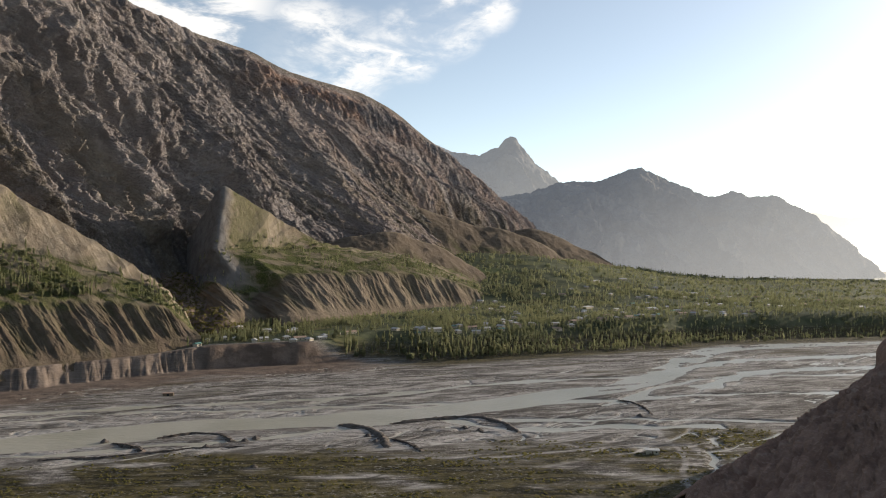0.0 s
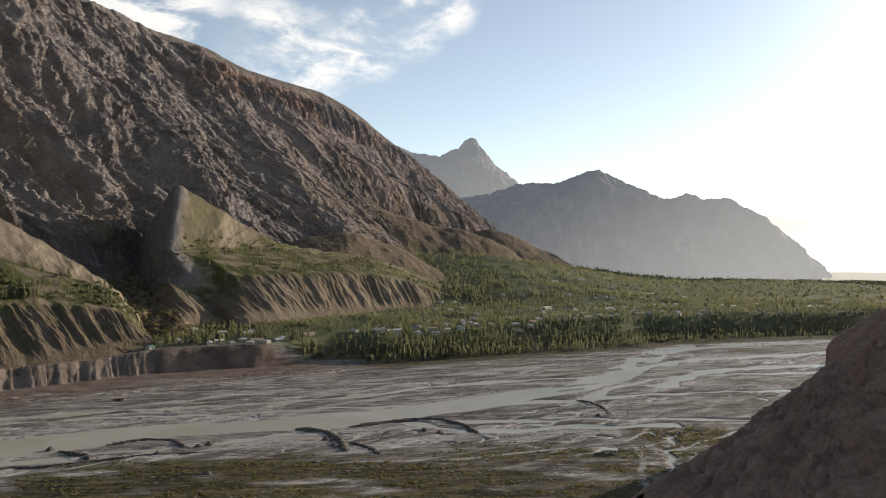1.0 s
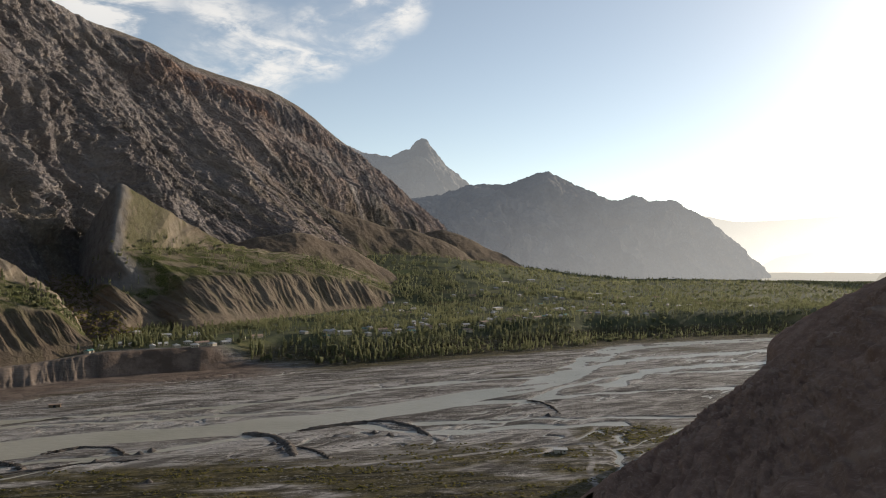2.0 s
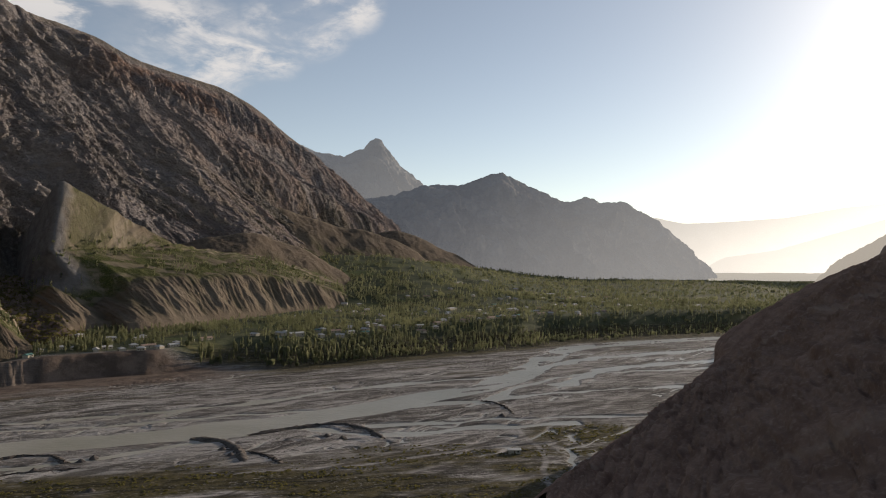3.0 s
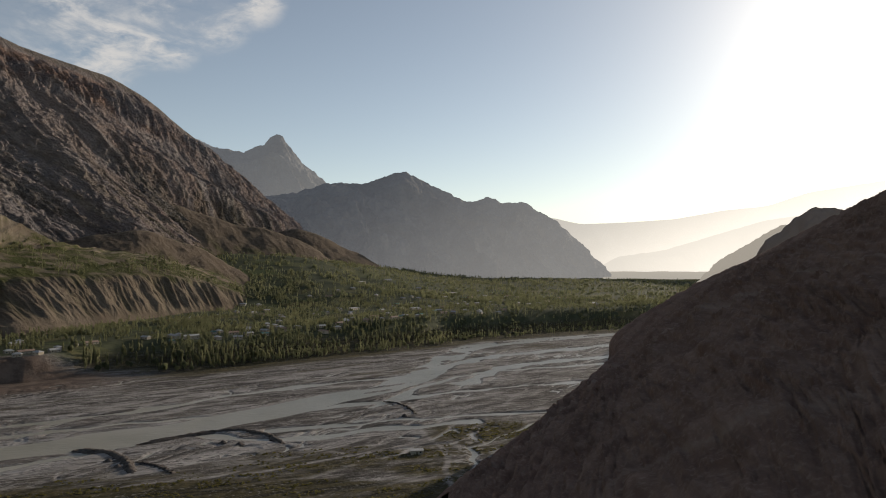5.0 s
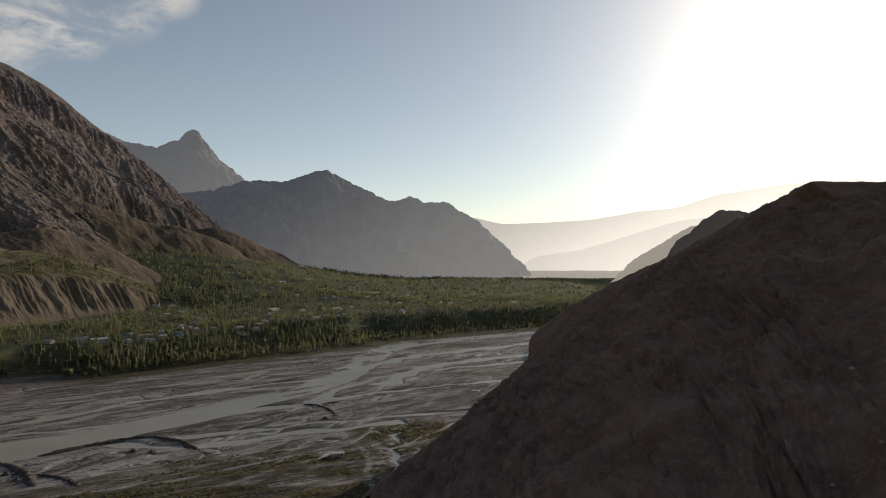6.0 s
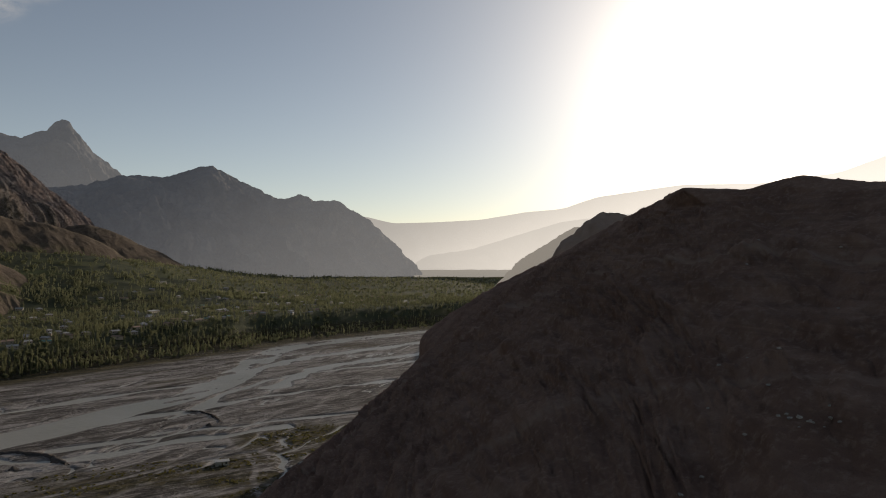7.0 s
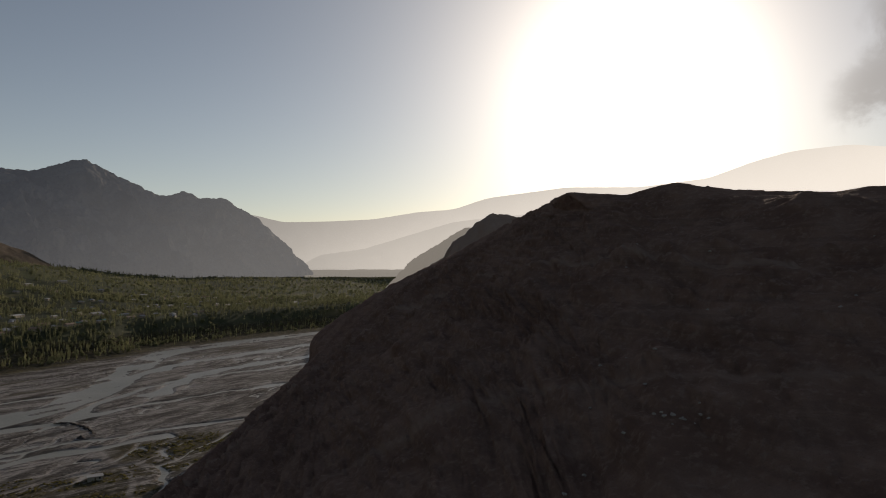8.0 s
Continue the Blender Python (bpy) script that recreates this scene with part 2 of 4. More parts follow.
# Thin bright lines along the flow: glints painted into the gravel colour.
painted_glint = n.noise(n.add("ShaderNodeMapping", {"Vector": p, "Rotation": (0, 0, radians(-33)), "Scale": (0.008, 0.075, 1.0)}).outputs[0], 1.0, 7, 0.62, 1.6)
gravel = n.mix(n.math("MULTIPLY", n.span(n.math("ABSOLUTE", n.math("SUBTRACT", painted_glint, 0.53)), 0.012, 0.003), 0.8), gravel, rgb(0.50, 0.47, 0.445))
gravel = n.mix(n.math("MULTIPLY", n.span(n.noise(p, 0.2, 4, 0.65), 0.6, 0.68), 0.7), gravel, rgb(0.06, 0.056, 0.04))
gravel = n.mix(n.math("MULTIPLY", n.span(n.noise(p, 0.13, 4, 0.7), 0.62, 0.7), 0.6), gravel, rgb(0.42, 0.39, 0.365))
hair = n.noise(n.add("ShaderNodeMapping", {"Vector": p, "Rotation": (0, 0, radians(-24)), "Scale": (0.02, 0.2, 1.0)}).outputs[0], 1.0, 7, 0.66, 1.4)
gravel = n.mix(n.math("MULTIPLY", n.span(hair, 0.54, 0.62), 0.75), gravel, rgb(0.34, 0.32, 0.30))
gravel = n.mix(n.math("MULTIPLY", n.span(hair, 0.44, 0.37), 0.8), gravel, rgb(0.05, 0.045, 0.04))
col = n.mix(n.math("MULTIPLY", c[1], n.span(hair, 0.36, 0.5)), gravel, rgb(0.40, 0.375, 0.35))
col = n.mix(c[2], col, rgb(0.045, 0.04, 0.036))
grass = n.mix(n.span(n.noise(p, 0.08, 6, 0.7), 0.35, 0.65), rgb(0.036, 0.031, 0.014), rgb(0.10, 0.082, 0.038))
sward = n.noise(n.add("ShaderNodeMapping", {"Vector": p, "Rotation": (0, 0, radians(-14)), "Scale": (0.012, 0.09, 1.0)}).outputs[0], 1.0, 7, 0.68, 1.0)
grass = n.mix(n.span(sward, 0.5, 0.4), grass, rgb(0.022, 0.02, 0.011))
grass = n.mix(n.math("MULTIPLY", n.span(sward, 0.58, 0.68), 0.7), grass, rgb(0.17, 0.145, 0.085))
fields = n.mix(n.span(n.noise(p, 0.015, 6, 0.7), 0.4, 0.6), rgb(0.052, 0.06, 0.032), rgb(0.095, 0.1, 0.056))
level = n.add("ShaderNodeSeparateXYZ", {0: p}).outputs[2]
plots = n.add("ShaderNodeTexVoronoi", {"Vector": n.add("ShaderNodeMapping", {"Vector": p, "Rotation": (0, 0, 0.5), "Scale": (0.012, 0.02, 0.0)}).outputs[0], "Scale": 1.0, "Randomness": 0.7}).outputs["Color"]
crop = n.add("ShaderNodeSeparateColor", {0: plots}).outputs
fields = n.mix(n.math("MULTIPLY", n.math("GREATER_THAN", crop[0], 0.8), 0.7), fields, n.mix(crop[1], rgb(0.15, 0.125, 0.062), rgb(0.09, 0.11, 0.042)))
grass = n.mix(n.span(level, 12.0, 26.0), grass, fields)
col = n.mix(n.math("MULTIPLY", c[0], n.math("MAXIMUM", n.span(fine, 0.25, 0.5), n.span(level, 12.0, 26.0))), col, grass)
soil = n.mix(n.span(n.noise(p, 0.05, 6, 0.65), 0.35, 0.65), rgb(0.088, 0.064, 0.051), rgb(0.165, 0.123, 0.098))
col = n.mix(n.add("ShaderNodeAttribute", attribute_name="cover").outputs["Alpha"], col, soil)
finish(n, col, 0.85, n.math("ADD", fine, n.noise(p, 0.06, 6, 0.65)), 0.9)

# Rock of the massif: brown grey crags, rusty cliffs, scree; cover holds rust, scree and plants.
M_ROCK, n = material("weathered_mountain_rock")
p, c = place(n), cover(n)
big, mid, small = n.noise(p, 0.006, 5, 0.6), n.noise(p, 0.03, 7, 0.68), n.noise(p, 0.16, 6, 0.7)
col = n.mix(n.span(big, 0.35, 0.65), rgb(0.185, 0.163, 0.163), rgb(0.26, 0.233, 0.232))
col = n.mix(n.span(mid, 0.45, 0.7), col, rgb(0.33, 0.295, 0.28))
col = n.mix(n.math("MULTIPLY", n.span(small, 0.5, 0.75), 0.6), col, rgb(0.10, 0.085, 0.08))
col = n.mix(n.math("MULTIPLY", c[0], n.span(mid, 0.3, 0.6)), col, rgb(0.27, 0.17, 0.128))
col = n.mix(c[1], col, n.mix(n.span(mid, 0.35, 0.65), rgb(0.19, 0.157, 0.12), rgb(0.27, 0.23, 0.18)))
col = n.mix(n.math("MULTIPLY", c[2], n.span(small, 0.3, 0.55)), col, rgb(0.055, 0.05, 0.028))
tiny = n.noise(p, 0.5, 4, 0.7)
blocks = n.add("ShaderNodeTexVoronoi", {"Vector": n.add("ShaderNodeMapping", {"Vector": p, "Rotation": (0.5, 0.35, 0.6), "Scale": (0.11, 0.2, 0.16)}).outputs[0], "Scale": 1.0, "Detail": 2.0, "Roughness": 0.6}, feature="F1", distance="MINKOWSKI").outputs["Distance"]
finish(n, col, 0.92, n.math("ADD", n.math("ADD", n.math("MULTIPLY", mid, 2.2), n.math("MULTIPLY", small, 2.0)), n.math("SUBTRACT", n.math("MULTIPLY", tiny, 0.8), n.math("MULTIPLY", blocks, 0.3))), 3.2)

# Foothills of loess and scree with dry grass.
M_EARTH, n = material("dry_loess_slope")
p, c = place(n), cover(n)
big, mid, small = n.noise(p, 0.012, 5, 0.6), n.noise(p, 0.06, 6, 0.65), n.noise(p, 0.4, 5, 0.65)
col = n.mix(n.span(big, 0.35, 0.65), rgb(0.155, 0.122, 0.09), rgb(0.225, 0.182, 0.138))
col = n.mix(n.math("MULTIPLY", n.span(small, 0.45, 0.7), 0.5), col, rgb(0.13, 0.105, 0.072))
col = n.mix(c[0], col, n.mix(n.span(mid, 0.35, 0.65), rgb(0.085, 0.064, 0.047), rgb(0.12, 0.092, 0.07)))
col = n.mix(c[1], col, n.mix(n.span(mid, 0.35, 0.65), rgb(0.2, 0.163, 0.122), rgb(0.275, 0.227, 0.172)))
plants = n.mix(n.span(small, 0.4, 0.65), rgb(0.042, 0.05, 0.017), rgb(0.09, 0.092, 0.034))
col = n.mix(n.math("MULTIPLY", c[2], n.span(mid, 0.25, 0.5)), col, plants)
bare = n.math("SUBTRACT", 1.0, n.add("ShaderNodeAttribute", attribute_name="cover").outputs["Alpha"])
col = n.mix(bare, col, n.mix(n.span(mid, 0.35, 0.65), rgb(0.1, 0.096, 0.097), rgb(0.15, 0.146, 0.147)))
finish(n, col, 0.95, n.math("ADD", n.math("MULTIPLY", mid, 2.0), small), 1.6)

# The near hill: bare reddish brown earth and rubble.
M_HILL, n = material("bare_brown_hillside")
p, c = place(n), cover(n)
mid, small, grit = n.noise(p, 0.05, 6, 0.65), n.noise(p, 0.4, 6, 0.65), n.noise(p, 2.2, 5, 0.7)
col = n.mix(n.span(mid, 0.35, 0.65), rgb(0.215, 0.13, 0.097), rgb(0.31, 0.2, 0.152))
col = n.mix(n.math("MULTIPLY", n.span(small, 0.5, 0.7), 0.6), col, rgb(0.36, 0.26, 0.21))
strata = n.noise(n.add("ShaderNodeMapping", {"Vector": p, "Rotation": (0.25, -0.3, 0.0), "Scale": (0.02, 0.02, 0.35)}).outputs[0], 1.0, 6, 0.65, 0.8)
col = n.mix(n.math("MULTIPLY", n.span(strata, 0.52, 0.4), 0.2), col, rgb(0.10, 0.066, 0.053))
col = n.mix(n.math("MULTIPLY", n.span(grit, 0.55, 0.75), 0.5), col, rgb(0.06, 0.043, 0.035))
col = n.mix(c[1], col, rgb(0.40, 0.30, 0.24))
finish(n, col, 0.95, n.math("ADD", n.math("MULTIPLY", small, 2.0), grit), 0.7)


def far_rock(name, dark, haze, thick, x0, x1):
    """A distant range as a backdrop: rock with haze painted on as emission, graded towards the sun and the valley
    floor.
    """
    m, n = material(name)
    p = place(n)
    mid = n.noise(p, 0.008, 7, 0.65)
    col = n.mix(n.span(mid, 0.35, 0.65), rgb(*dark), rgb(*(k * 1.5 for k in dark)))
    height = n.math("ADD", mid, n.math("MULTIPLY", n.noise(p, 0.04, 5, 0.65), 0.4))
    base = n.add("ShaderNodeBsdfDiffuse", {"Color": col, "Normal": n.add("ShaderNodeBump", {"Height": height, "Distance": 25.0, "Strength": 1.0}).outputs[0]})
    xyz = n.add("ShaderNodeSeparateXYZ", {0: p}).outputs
    haze_glow = n.mix(n.span(n.math("SUBTRACT", xyz[0], n.math("MULTIPLY", xyz[2], 2.0)), x0, x1), rgb(*haze), rgb(*thick))
    n.add("ShaderNodeOutputMaterial", {0: n.add("ShaderNodeAddShader", {0: base.outputs[0], 1: n.add("ShaderNodeEmission", {"Color": haze_glow}).outputs[0]}).outputs[0]})
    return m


# Ridge and peak: the blue-grey haze is emission added to dark rock.
M_DOME = far_rock("ridge_rock_haze_glow", (0.115, 0.108, 0.098), (0.072, 0.083, 0.105), (0.315, 0.322, 0.335), -500, 1700)
M_PEAK = far_rock("peak_rock_haze_glow", (0.09, 0.088, 0.085), (0.135, 0.15, 0.175), (0.24, 0.25, 0.265), -1700, 100)
# Strong emission imitates sunlit haze; the rock below it is dark.
M_FAR = far_rock("distant_rock_haze_glow", (0.08, 0.08, 0.08), (0.8, 0.79, 0.76), (2.2, 2.14, 2.02), 1300, 3400)
M_FAR_NEARER = far_rock("valley_spur_rock_haze_glow", (0.08, 0.08, 0.08), (0.76, 0.75, 0.72), (2.1, 2.04, 1.92), 1300, 3400)
# River-bend spur and far floor glow as well, as painted haze.
M_HUMP_FAR = far_rock("spur_rock_haze_glow", (0.09, 0.08, 0.07), (0.5, 0.475, 0.435), (0.4, 0.375, 0.335), 900, 1500)
M_FLOOR_FAR = far_rock("valley_floor_haze_glow", (0.08, 0.08, 0.07), (0.55, 0.535, 0.495), (0.64, 0.615, 0.565), 1500, 2600)

M_WATER, n = material("silty_river_water")
p = place(n)
ripple = n.noise(n.add("ShaderNodeMapping", {"Vector": p, "Rotation": (0, 0, radians(-31)), "Scale": (0.12, 0.4, 1)}).outputs[0], 1.0, 4, 0.6)
finish(n, n.mix(n.span(n.noise(p, 0.01, 3), 0.3, 0.7), rgb(0.30, 0.29, 0.237), rgb(0.395, 0.378, 0.325)), 0.3, ripple, 0.6, 0.28)


def leaf_material(name, a, b, through_leaf):
    m, n = material(name)
    shade = n.add("ShaderNodeNewGeometry").outputs["Random Per Island"]
    each = n.add("ShaderNodeObjectInfo").outputs["Random"]
    col = n.mix(n.math("FRACT", n.math("ADD", shade, each)), rgb(*a), rgb(*b))
    finish(n, col, 0.75, sheer=(0.58, rgb(*through_leaf)))
    return m


M_POPLAR = leaf_material("poplar_leaves", (0.112, 0.122, 0.072), (0.148, 0.155, 0.094), (0.36, 0.365, 0.205))
M_BROADLEAF = leaf_material("orchard_leaves", (0.09, 0.1, 0.06), (0.125, 0.134, 0.084), (0.29, 0.3, 0.17))
M_SCRUB = leaf_material("dry_scrub_leaves", (0.07, 0.066, 0.026), (0.14, 0.125, 0.055), (0.2, 0.18, 0.07))


def plain_material(name, a, b, scale, rough=0.8, metal=0.0, bump=0.05, spec=0.3):
    m, n = material(name)
    p = n.add("ShaderNodeTexCoord").outputs["Object"]
    g = n.noise(p, scale, 6, 0.65)
    finish(n, n.mix(n.span(g, 0.3, 0.7), rgb(*a), rgb(*b)), rough, g, bump, spec, metal)
    return m


M_BARK = plain_material("grey_bark", (0.10, 0.08, 0.06), (0.17, 0.14, 0.11), 4.0)
M_WALL = plain_material("pale_mud_plaster", (0.33, 0.28, 0.21), (0.48, 0.43, 0.35), 0.8)
M_TIN = plain_material("weathered_sheet_roof", (0.33, 0.325, 0.315), (0.5, 0.49, 0.475), 0.7, 0.6, 0.1)
M_RUSTY = plain_material("rusty_sheet_roof", (0.24, 0.16, 0.12), (0.36, 0.26, 0.2), 0.7, 0.6)
M_GREENTIN = plain_material("green_painted_roof", (0.07, 0.17, 0.15), (0.12, 0.25, 0.22), 0.7, 0.5)
M_DARK = plain_material("dark_window_glass", (0.02, 0.02, 0.022), (0.035, 0.035, 0.04), 2.0, 0.15)
M_WOOD = plain_material("grey_door_wood", (0.10, 0.07, 0.045), (0.17, 0.12, 0.08), 3.0)
M_DIKE = plain_material("dark_wet_gravel", (0.05, 0.042, 0.037), (0.12, 0.10, 0.088), 0.5, 0.9, 0, 0.5)
M_STONE = plain_material("pale_boulder_stone", (0.25, 0.22, 0.19), (0.42, 0.38, 0.33), 1.2, 0.9, 0, 0.1)

# ---- large forms ----


def grid_object(name, points, mat, cover_values=None, closed=False):
    """A sheet from an array of places (n, m, 3)."""
    a, b = points.shape[:2]
    idx = np.arange(a * b).reshape(a, b)
    if closed:
        idx = np.concatenate([idx, idx[:1]])
    quads = np.stack([idx[:-1, :-1], idx[1:, :-1], idx[1:, 1:], idx[:-1, 1:]], -1).reshape(-1, 4)
    me = bpy.data.meshes.new(name)
    me.vertices.add(a * b)
    me.vertices.foreach_set("co", points.astype(np.float32).ravel())
    me.loops.add(quads.size)
    me.loops.foreach_set("vertex_index", quads.astype(np.int32).ravel())
    me.polygons.add(len(quads))
    me.polygons.foreach_set("loop_start", np.arange(0, quads.size, 4, dtype=np.int32))
    me.update(calc_edges=True)
    me.polygons.foreach_set("use_smooth", np.ones(len(quads), bool))
    if cover_values is not None:
        at = me.color_attributes.new("cover", "FLOAT_COLOR", "POINT")
        full = np.clip(cover_values, 0, 1)
        full = full if full.shape[2] == 4 else np.concatenate([full, np.ones((a, b, 1))], -1)
        at.data.foreach_set("color", full.astype(np.float32).ravel())
    me.materials.append(mat)
    ob = new(name, me)
    return ob


def build_ground():
    bearings = np.radians(np.r_[np.arange(-180, -45, 3.0), np.arange(-45, -34, 0.25), np.arange(-34, 37, 0.12), np.arange(37, 80, 0.4), np.arange(80, 180, 3.0)])
    r = np.r_[0.0, np.geomspace(8, 390, 20)[:-1], 1 / np.linspace(1 / 390, 1 / 1290, 350)[:-1], np.geomspace(1290, 4950, 150)]
    rr, bb = np.meshgrid(r, bearings)
    x, y = np.sin(bb) * rr, np.cos(bb) * rr
    z, s = ground_height(x, y)
    cut, warp, thread = river_bed(x, y, s)
    z = z - 1.7 * cut
    grass_line = y - 525 - 0.12 * x + 34 * fbm(x / 110, y / 60, 3, 71)
    near = smooth(25, -25, grass_line) * smooth(-0.75, -0.1, fbm(x / 70, y / 28, 4, 73))
    patch = smooth(50, 20, np.hypot((x - 235) / 1.7, y - 562) + 14 * fbm(x / 30, y / 30, 2, 74))
    shore = smooth(-22, 5, s) * smooth(-120, 20, x)
    du, dv = x * 0.9 + y * 0.44, -x * 0.44 + y * 0.9
    isles = smooth(0.32, 0.55, fbm(du / 170, dv / 15, 4, 76)) * smooth(-330, -60, s)
    grass = np.maximum.reduce([near, patch, shore, smooth(28, 60, s), 0.75 * isles]) * (1 - smooth(0.2, 0.6, cut))
    cliff = smooth(-60, -150, x) * smooth(-6, 4, s) * smooth(46, 26, s)
    grass = grass * (1 - cliff)
    r, bearing = np.hypot(x, y), np.degrees(np.arctan2(x, y))
    ravine = smooth(-15, -17, bearing) * smooth(1110, 1160, r)
    beach = 0.9 * smooth(-105, -45, s + 30 * fbm(x / 90, y / 40, 3, 86)) * smooth(-40, -160, x)
    ribbed = cliff * smooth(-290, -330, x)
    soil = np.maximum.reduce([(cliff - 0.2 * ribbed) * smooth(-140, -60, s), ravine, beach * smooth(12, 0, s)])
    grass = grass * (1 - ravine)
    u, v = x * 0.86 + y * 0.51, -x * 0.51 + y * 0.86
    bars = smooth(0.05, 0.5, fbm(u / 140 + warp, v / 26, 4, 78))
    pale = (0.6 * bars + 0.5 * smooth(0.15, 0.5, cut) * smooth(0.95, 0.6, cut)) * smooth(10, -10, s) + 0.1 * cliff + 0.1 * ribbed
    rubble = smooth(60, 25, np.hypot((x - 200) / 1.0, (y - 470) / 1.6) + 22 * fbm(x / 25, y / 18, 3, 95)) * smooth(-0.1, 0.3, fbm(x / 12, y / 7, 4, 96, 0.65))
    pale, grass = np.maximum(pale, 0.9 * rubble), grass * (1 - rubble)
    for line in TRACKS:
        d, part = off_line(x + 4 * gradient_noise(x / 30, y / 30, 90), y, line)
        pale, grass = np.maximum(pale, 0.4 * smooth(3.4, 1.2, d)), grass * smooth(1.2, 3.4, d)
    damp = 0.75 * smooth(0.25, 0.65, fbm(u / 90, v / 13 + warp, 4, 80)) * smooth(10, -10, s)
    lines = np.clip(1 - np.abs(gradient_noise(u / 130 + warp, v / 14, 82)) * 14, 0, 1) * smooth(0, 0.4, fbm(u / 200, v / 60, 2, 84))
    damp = np.maximum(damp, 0.8 * lines * smooth(10, -10, s))
    ob = grid_object("ground", np.stack([x, y, z], -1), M_GROUND, np.stack([grass, pale, damp, soil], -1), closed=True)
    return tagged(ob, "braided gravel river flat with grassy banks and village plain", "ground", kind="structure")


ground = build_ground()


def build_water():
    bearings = np.radians(np.arange(-64, 82, 1.0))
    r = np.geomspace(330, 1900, 40)
    rr, bb = np.meshgrid(r, bearings)
    x, y = np.sin(bb) * rr, np.cos(bb) * rr
    y = np.minimum(y, along(FAR_BANK, x) + 2)
    ob = grid_object("water", np.stack([x, y, np.full_like(x, -0.55)], -1), M_WATER)
    return tagged(ob, "shallow grey-green braided river water", "river", kind="structure")


build_water()


def hillside(name, rows, n, steps, rough, mat, cover_of=None, back=(600, 1.0), ease=None, crest_rough=1.0, soft=0.5, radial=False, skirt=(25, 30), melt=0.0, seen=False):
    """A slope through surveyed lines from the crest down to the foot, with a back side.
    rough(along, down, v): metres of relief, where v is 0 at the crest and 1 at the foot; steps: rows of mesh per band;
    seen: rough also takes the places of the bare slope."""
    lines = [line_of(r, n, soft) for r in rows]
    if radial:
        lines[1:] = [(line_under(r, lines[0][0]), None) for r in rows[1:]]
    dist = lines[0][1]
    bands, vs = [], []
    total = len(lines) - 1
    for k in range(total):
        t = np.linspace(0, 1, steps[k] + 1)[(1 if k else 0):]
        p0, p1 = lines[k][0], lines[k + 1][0]
        dull = line_of(rows[k], n, 2.5)[0] if melt else p0
        e = ease[k] if ease else 1.0
        for q in t:
            top = p0 + (dull - p0) * smooth(0, melt, q) if melt else p0
            p = top + (p1 - top) * q
            p[:, 2] = p1[:, 2] + (top[:, 2] - p1[:, 2]) * (1 - q) ** e
            bands.append(p)
            vs.append((k + q) / total)
    front = np.stack(bands, 1)
    v = np.array(vs)[None, :]
    down = np.cumsum(np.concatenate([np.zeros((n, 1)), np.linalg.norm(np.diff(front, axis=1), axis=2)], 1), 1)
    across = np.gradient(front, axis=0)
    fall = np.gradient(front, axis=1)
    out = np.cross(across, fall)
    out /= np.linalg.norm(out, axis=2, keepdims=True) + 1e-9
    out *= np.where(out[..., 2:] < 0, -1, 1)
    if seen:
        relief = rough(dist[:, None] + 0 * v, down, v, front)
    else:
        relief = rough(dist[:, None] + 0 * v, down, v)
    ends = smooth(0, 0.03, np.linspace(0, 1, n))[:, None] * smooth(1, 0.97, np.linspace(0, 1, n))[:, None]
    relief = relief * (0.25 + 0.75 * ends)
    front = front + out * relief[..., None]
    # behind the crest
    away = lines[0][0][:, :2] - lines[-1][0][:, :2]
    away /= np.linalg.norm(away, axis=1, keepdims=True) + 1e-9
    behind = []
    for q in np.linspace(1, 0.06, 12):
        p = front[:, 0].copy()
        p[:, :2] += away * back[0] * q
        p[:, 2] -= (back[0] * back[1]) * q + 6 * crest_rough * (1 + gradient_noise(dist / 60, q * 5 + 0 * dist, 3)) * q
        behind.append(np.maximum(p, [-1e9, -1e9, -8]))
    hem = front[:, -1:].copy()
    hem[:, 0, :2] -= away * skirt[0]
    hem[:, 0, 2] -= skirt[1]
    points = np.concatenate([np.stack(behind, 1), front, hem], 1)
    shades = None
    if cover_of is not None:
        shade = np.stack(np.broadcast_arrays(*cover_of(dist[:, None] + 0 * v, down, v + 0 * down, relief)), -1)
        shades = np.concatenate([np.repeat(shade[:, :1], 12, 1), shade, shade[:, -1:]], 1)
    return grid_object(name, points, mat, shades)


MASSIF = [
    [(-62, 1150, 34), (-50, 1350, 30), (-42, 1480, 27), (-34.2, 1620, 23.8), (-29.5, 1750, 20.6), (-24.4, 1900, 18.7), (-19.6, 2050, 16.9), (-15.5, 2200, 16.1),
     (-12.9, 2300, 14.8), (-10.2, 2400, 14.1), (-6.6, 2550, 13.3), (-3.9, 2680, 11.9), (-2.0, 2780, 10.3), (0.7, 2920, 8.3), (3.5, 3060, 6.0),
     (6.2, 3200, 3.3), (8.0, 3250, 1.5)],
    [(-62, 960, 4), (-50, 1080, 3.5), (-40, 1270, 2.6), (-30, 1370, 1.9), (-24, 1460, 1.0), (-20, 1600, 0.6), (-15, 1740, 0.8), (-9, 1840, 0.6), (-3, 1980, 0.3),
     (1, 2250, 0.4), (4, 2550, 0.5), (7, 2850, 0.4), (9.5, 3050, 0.2)],
]


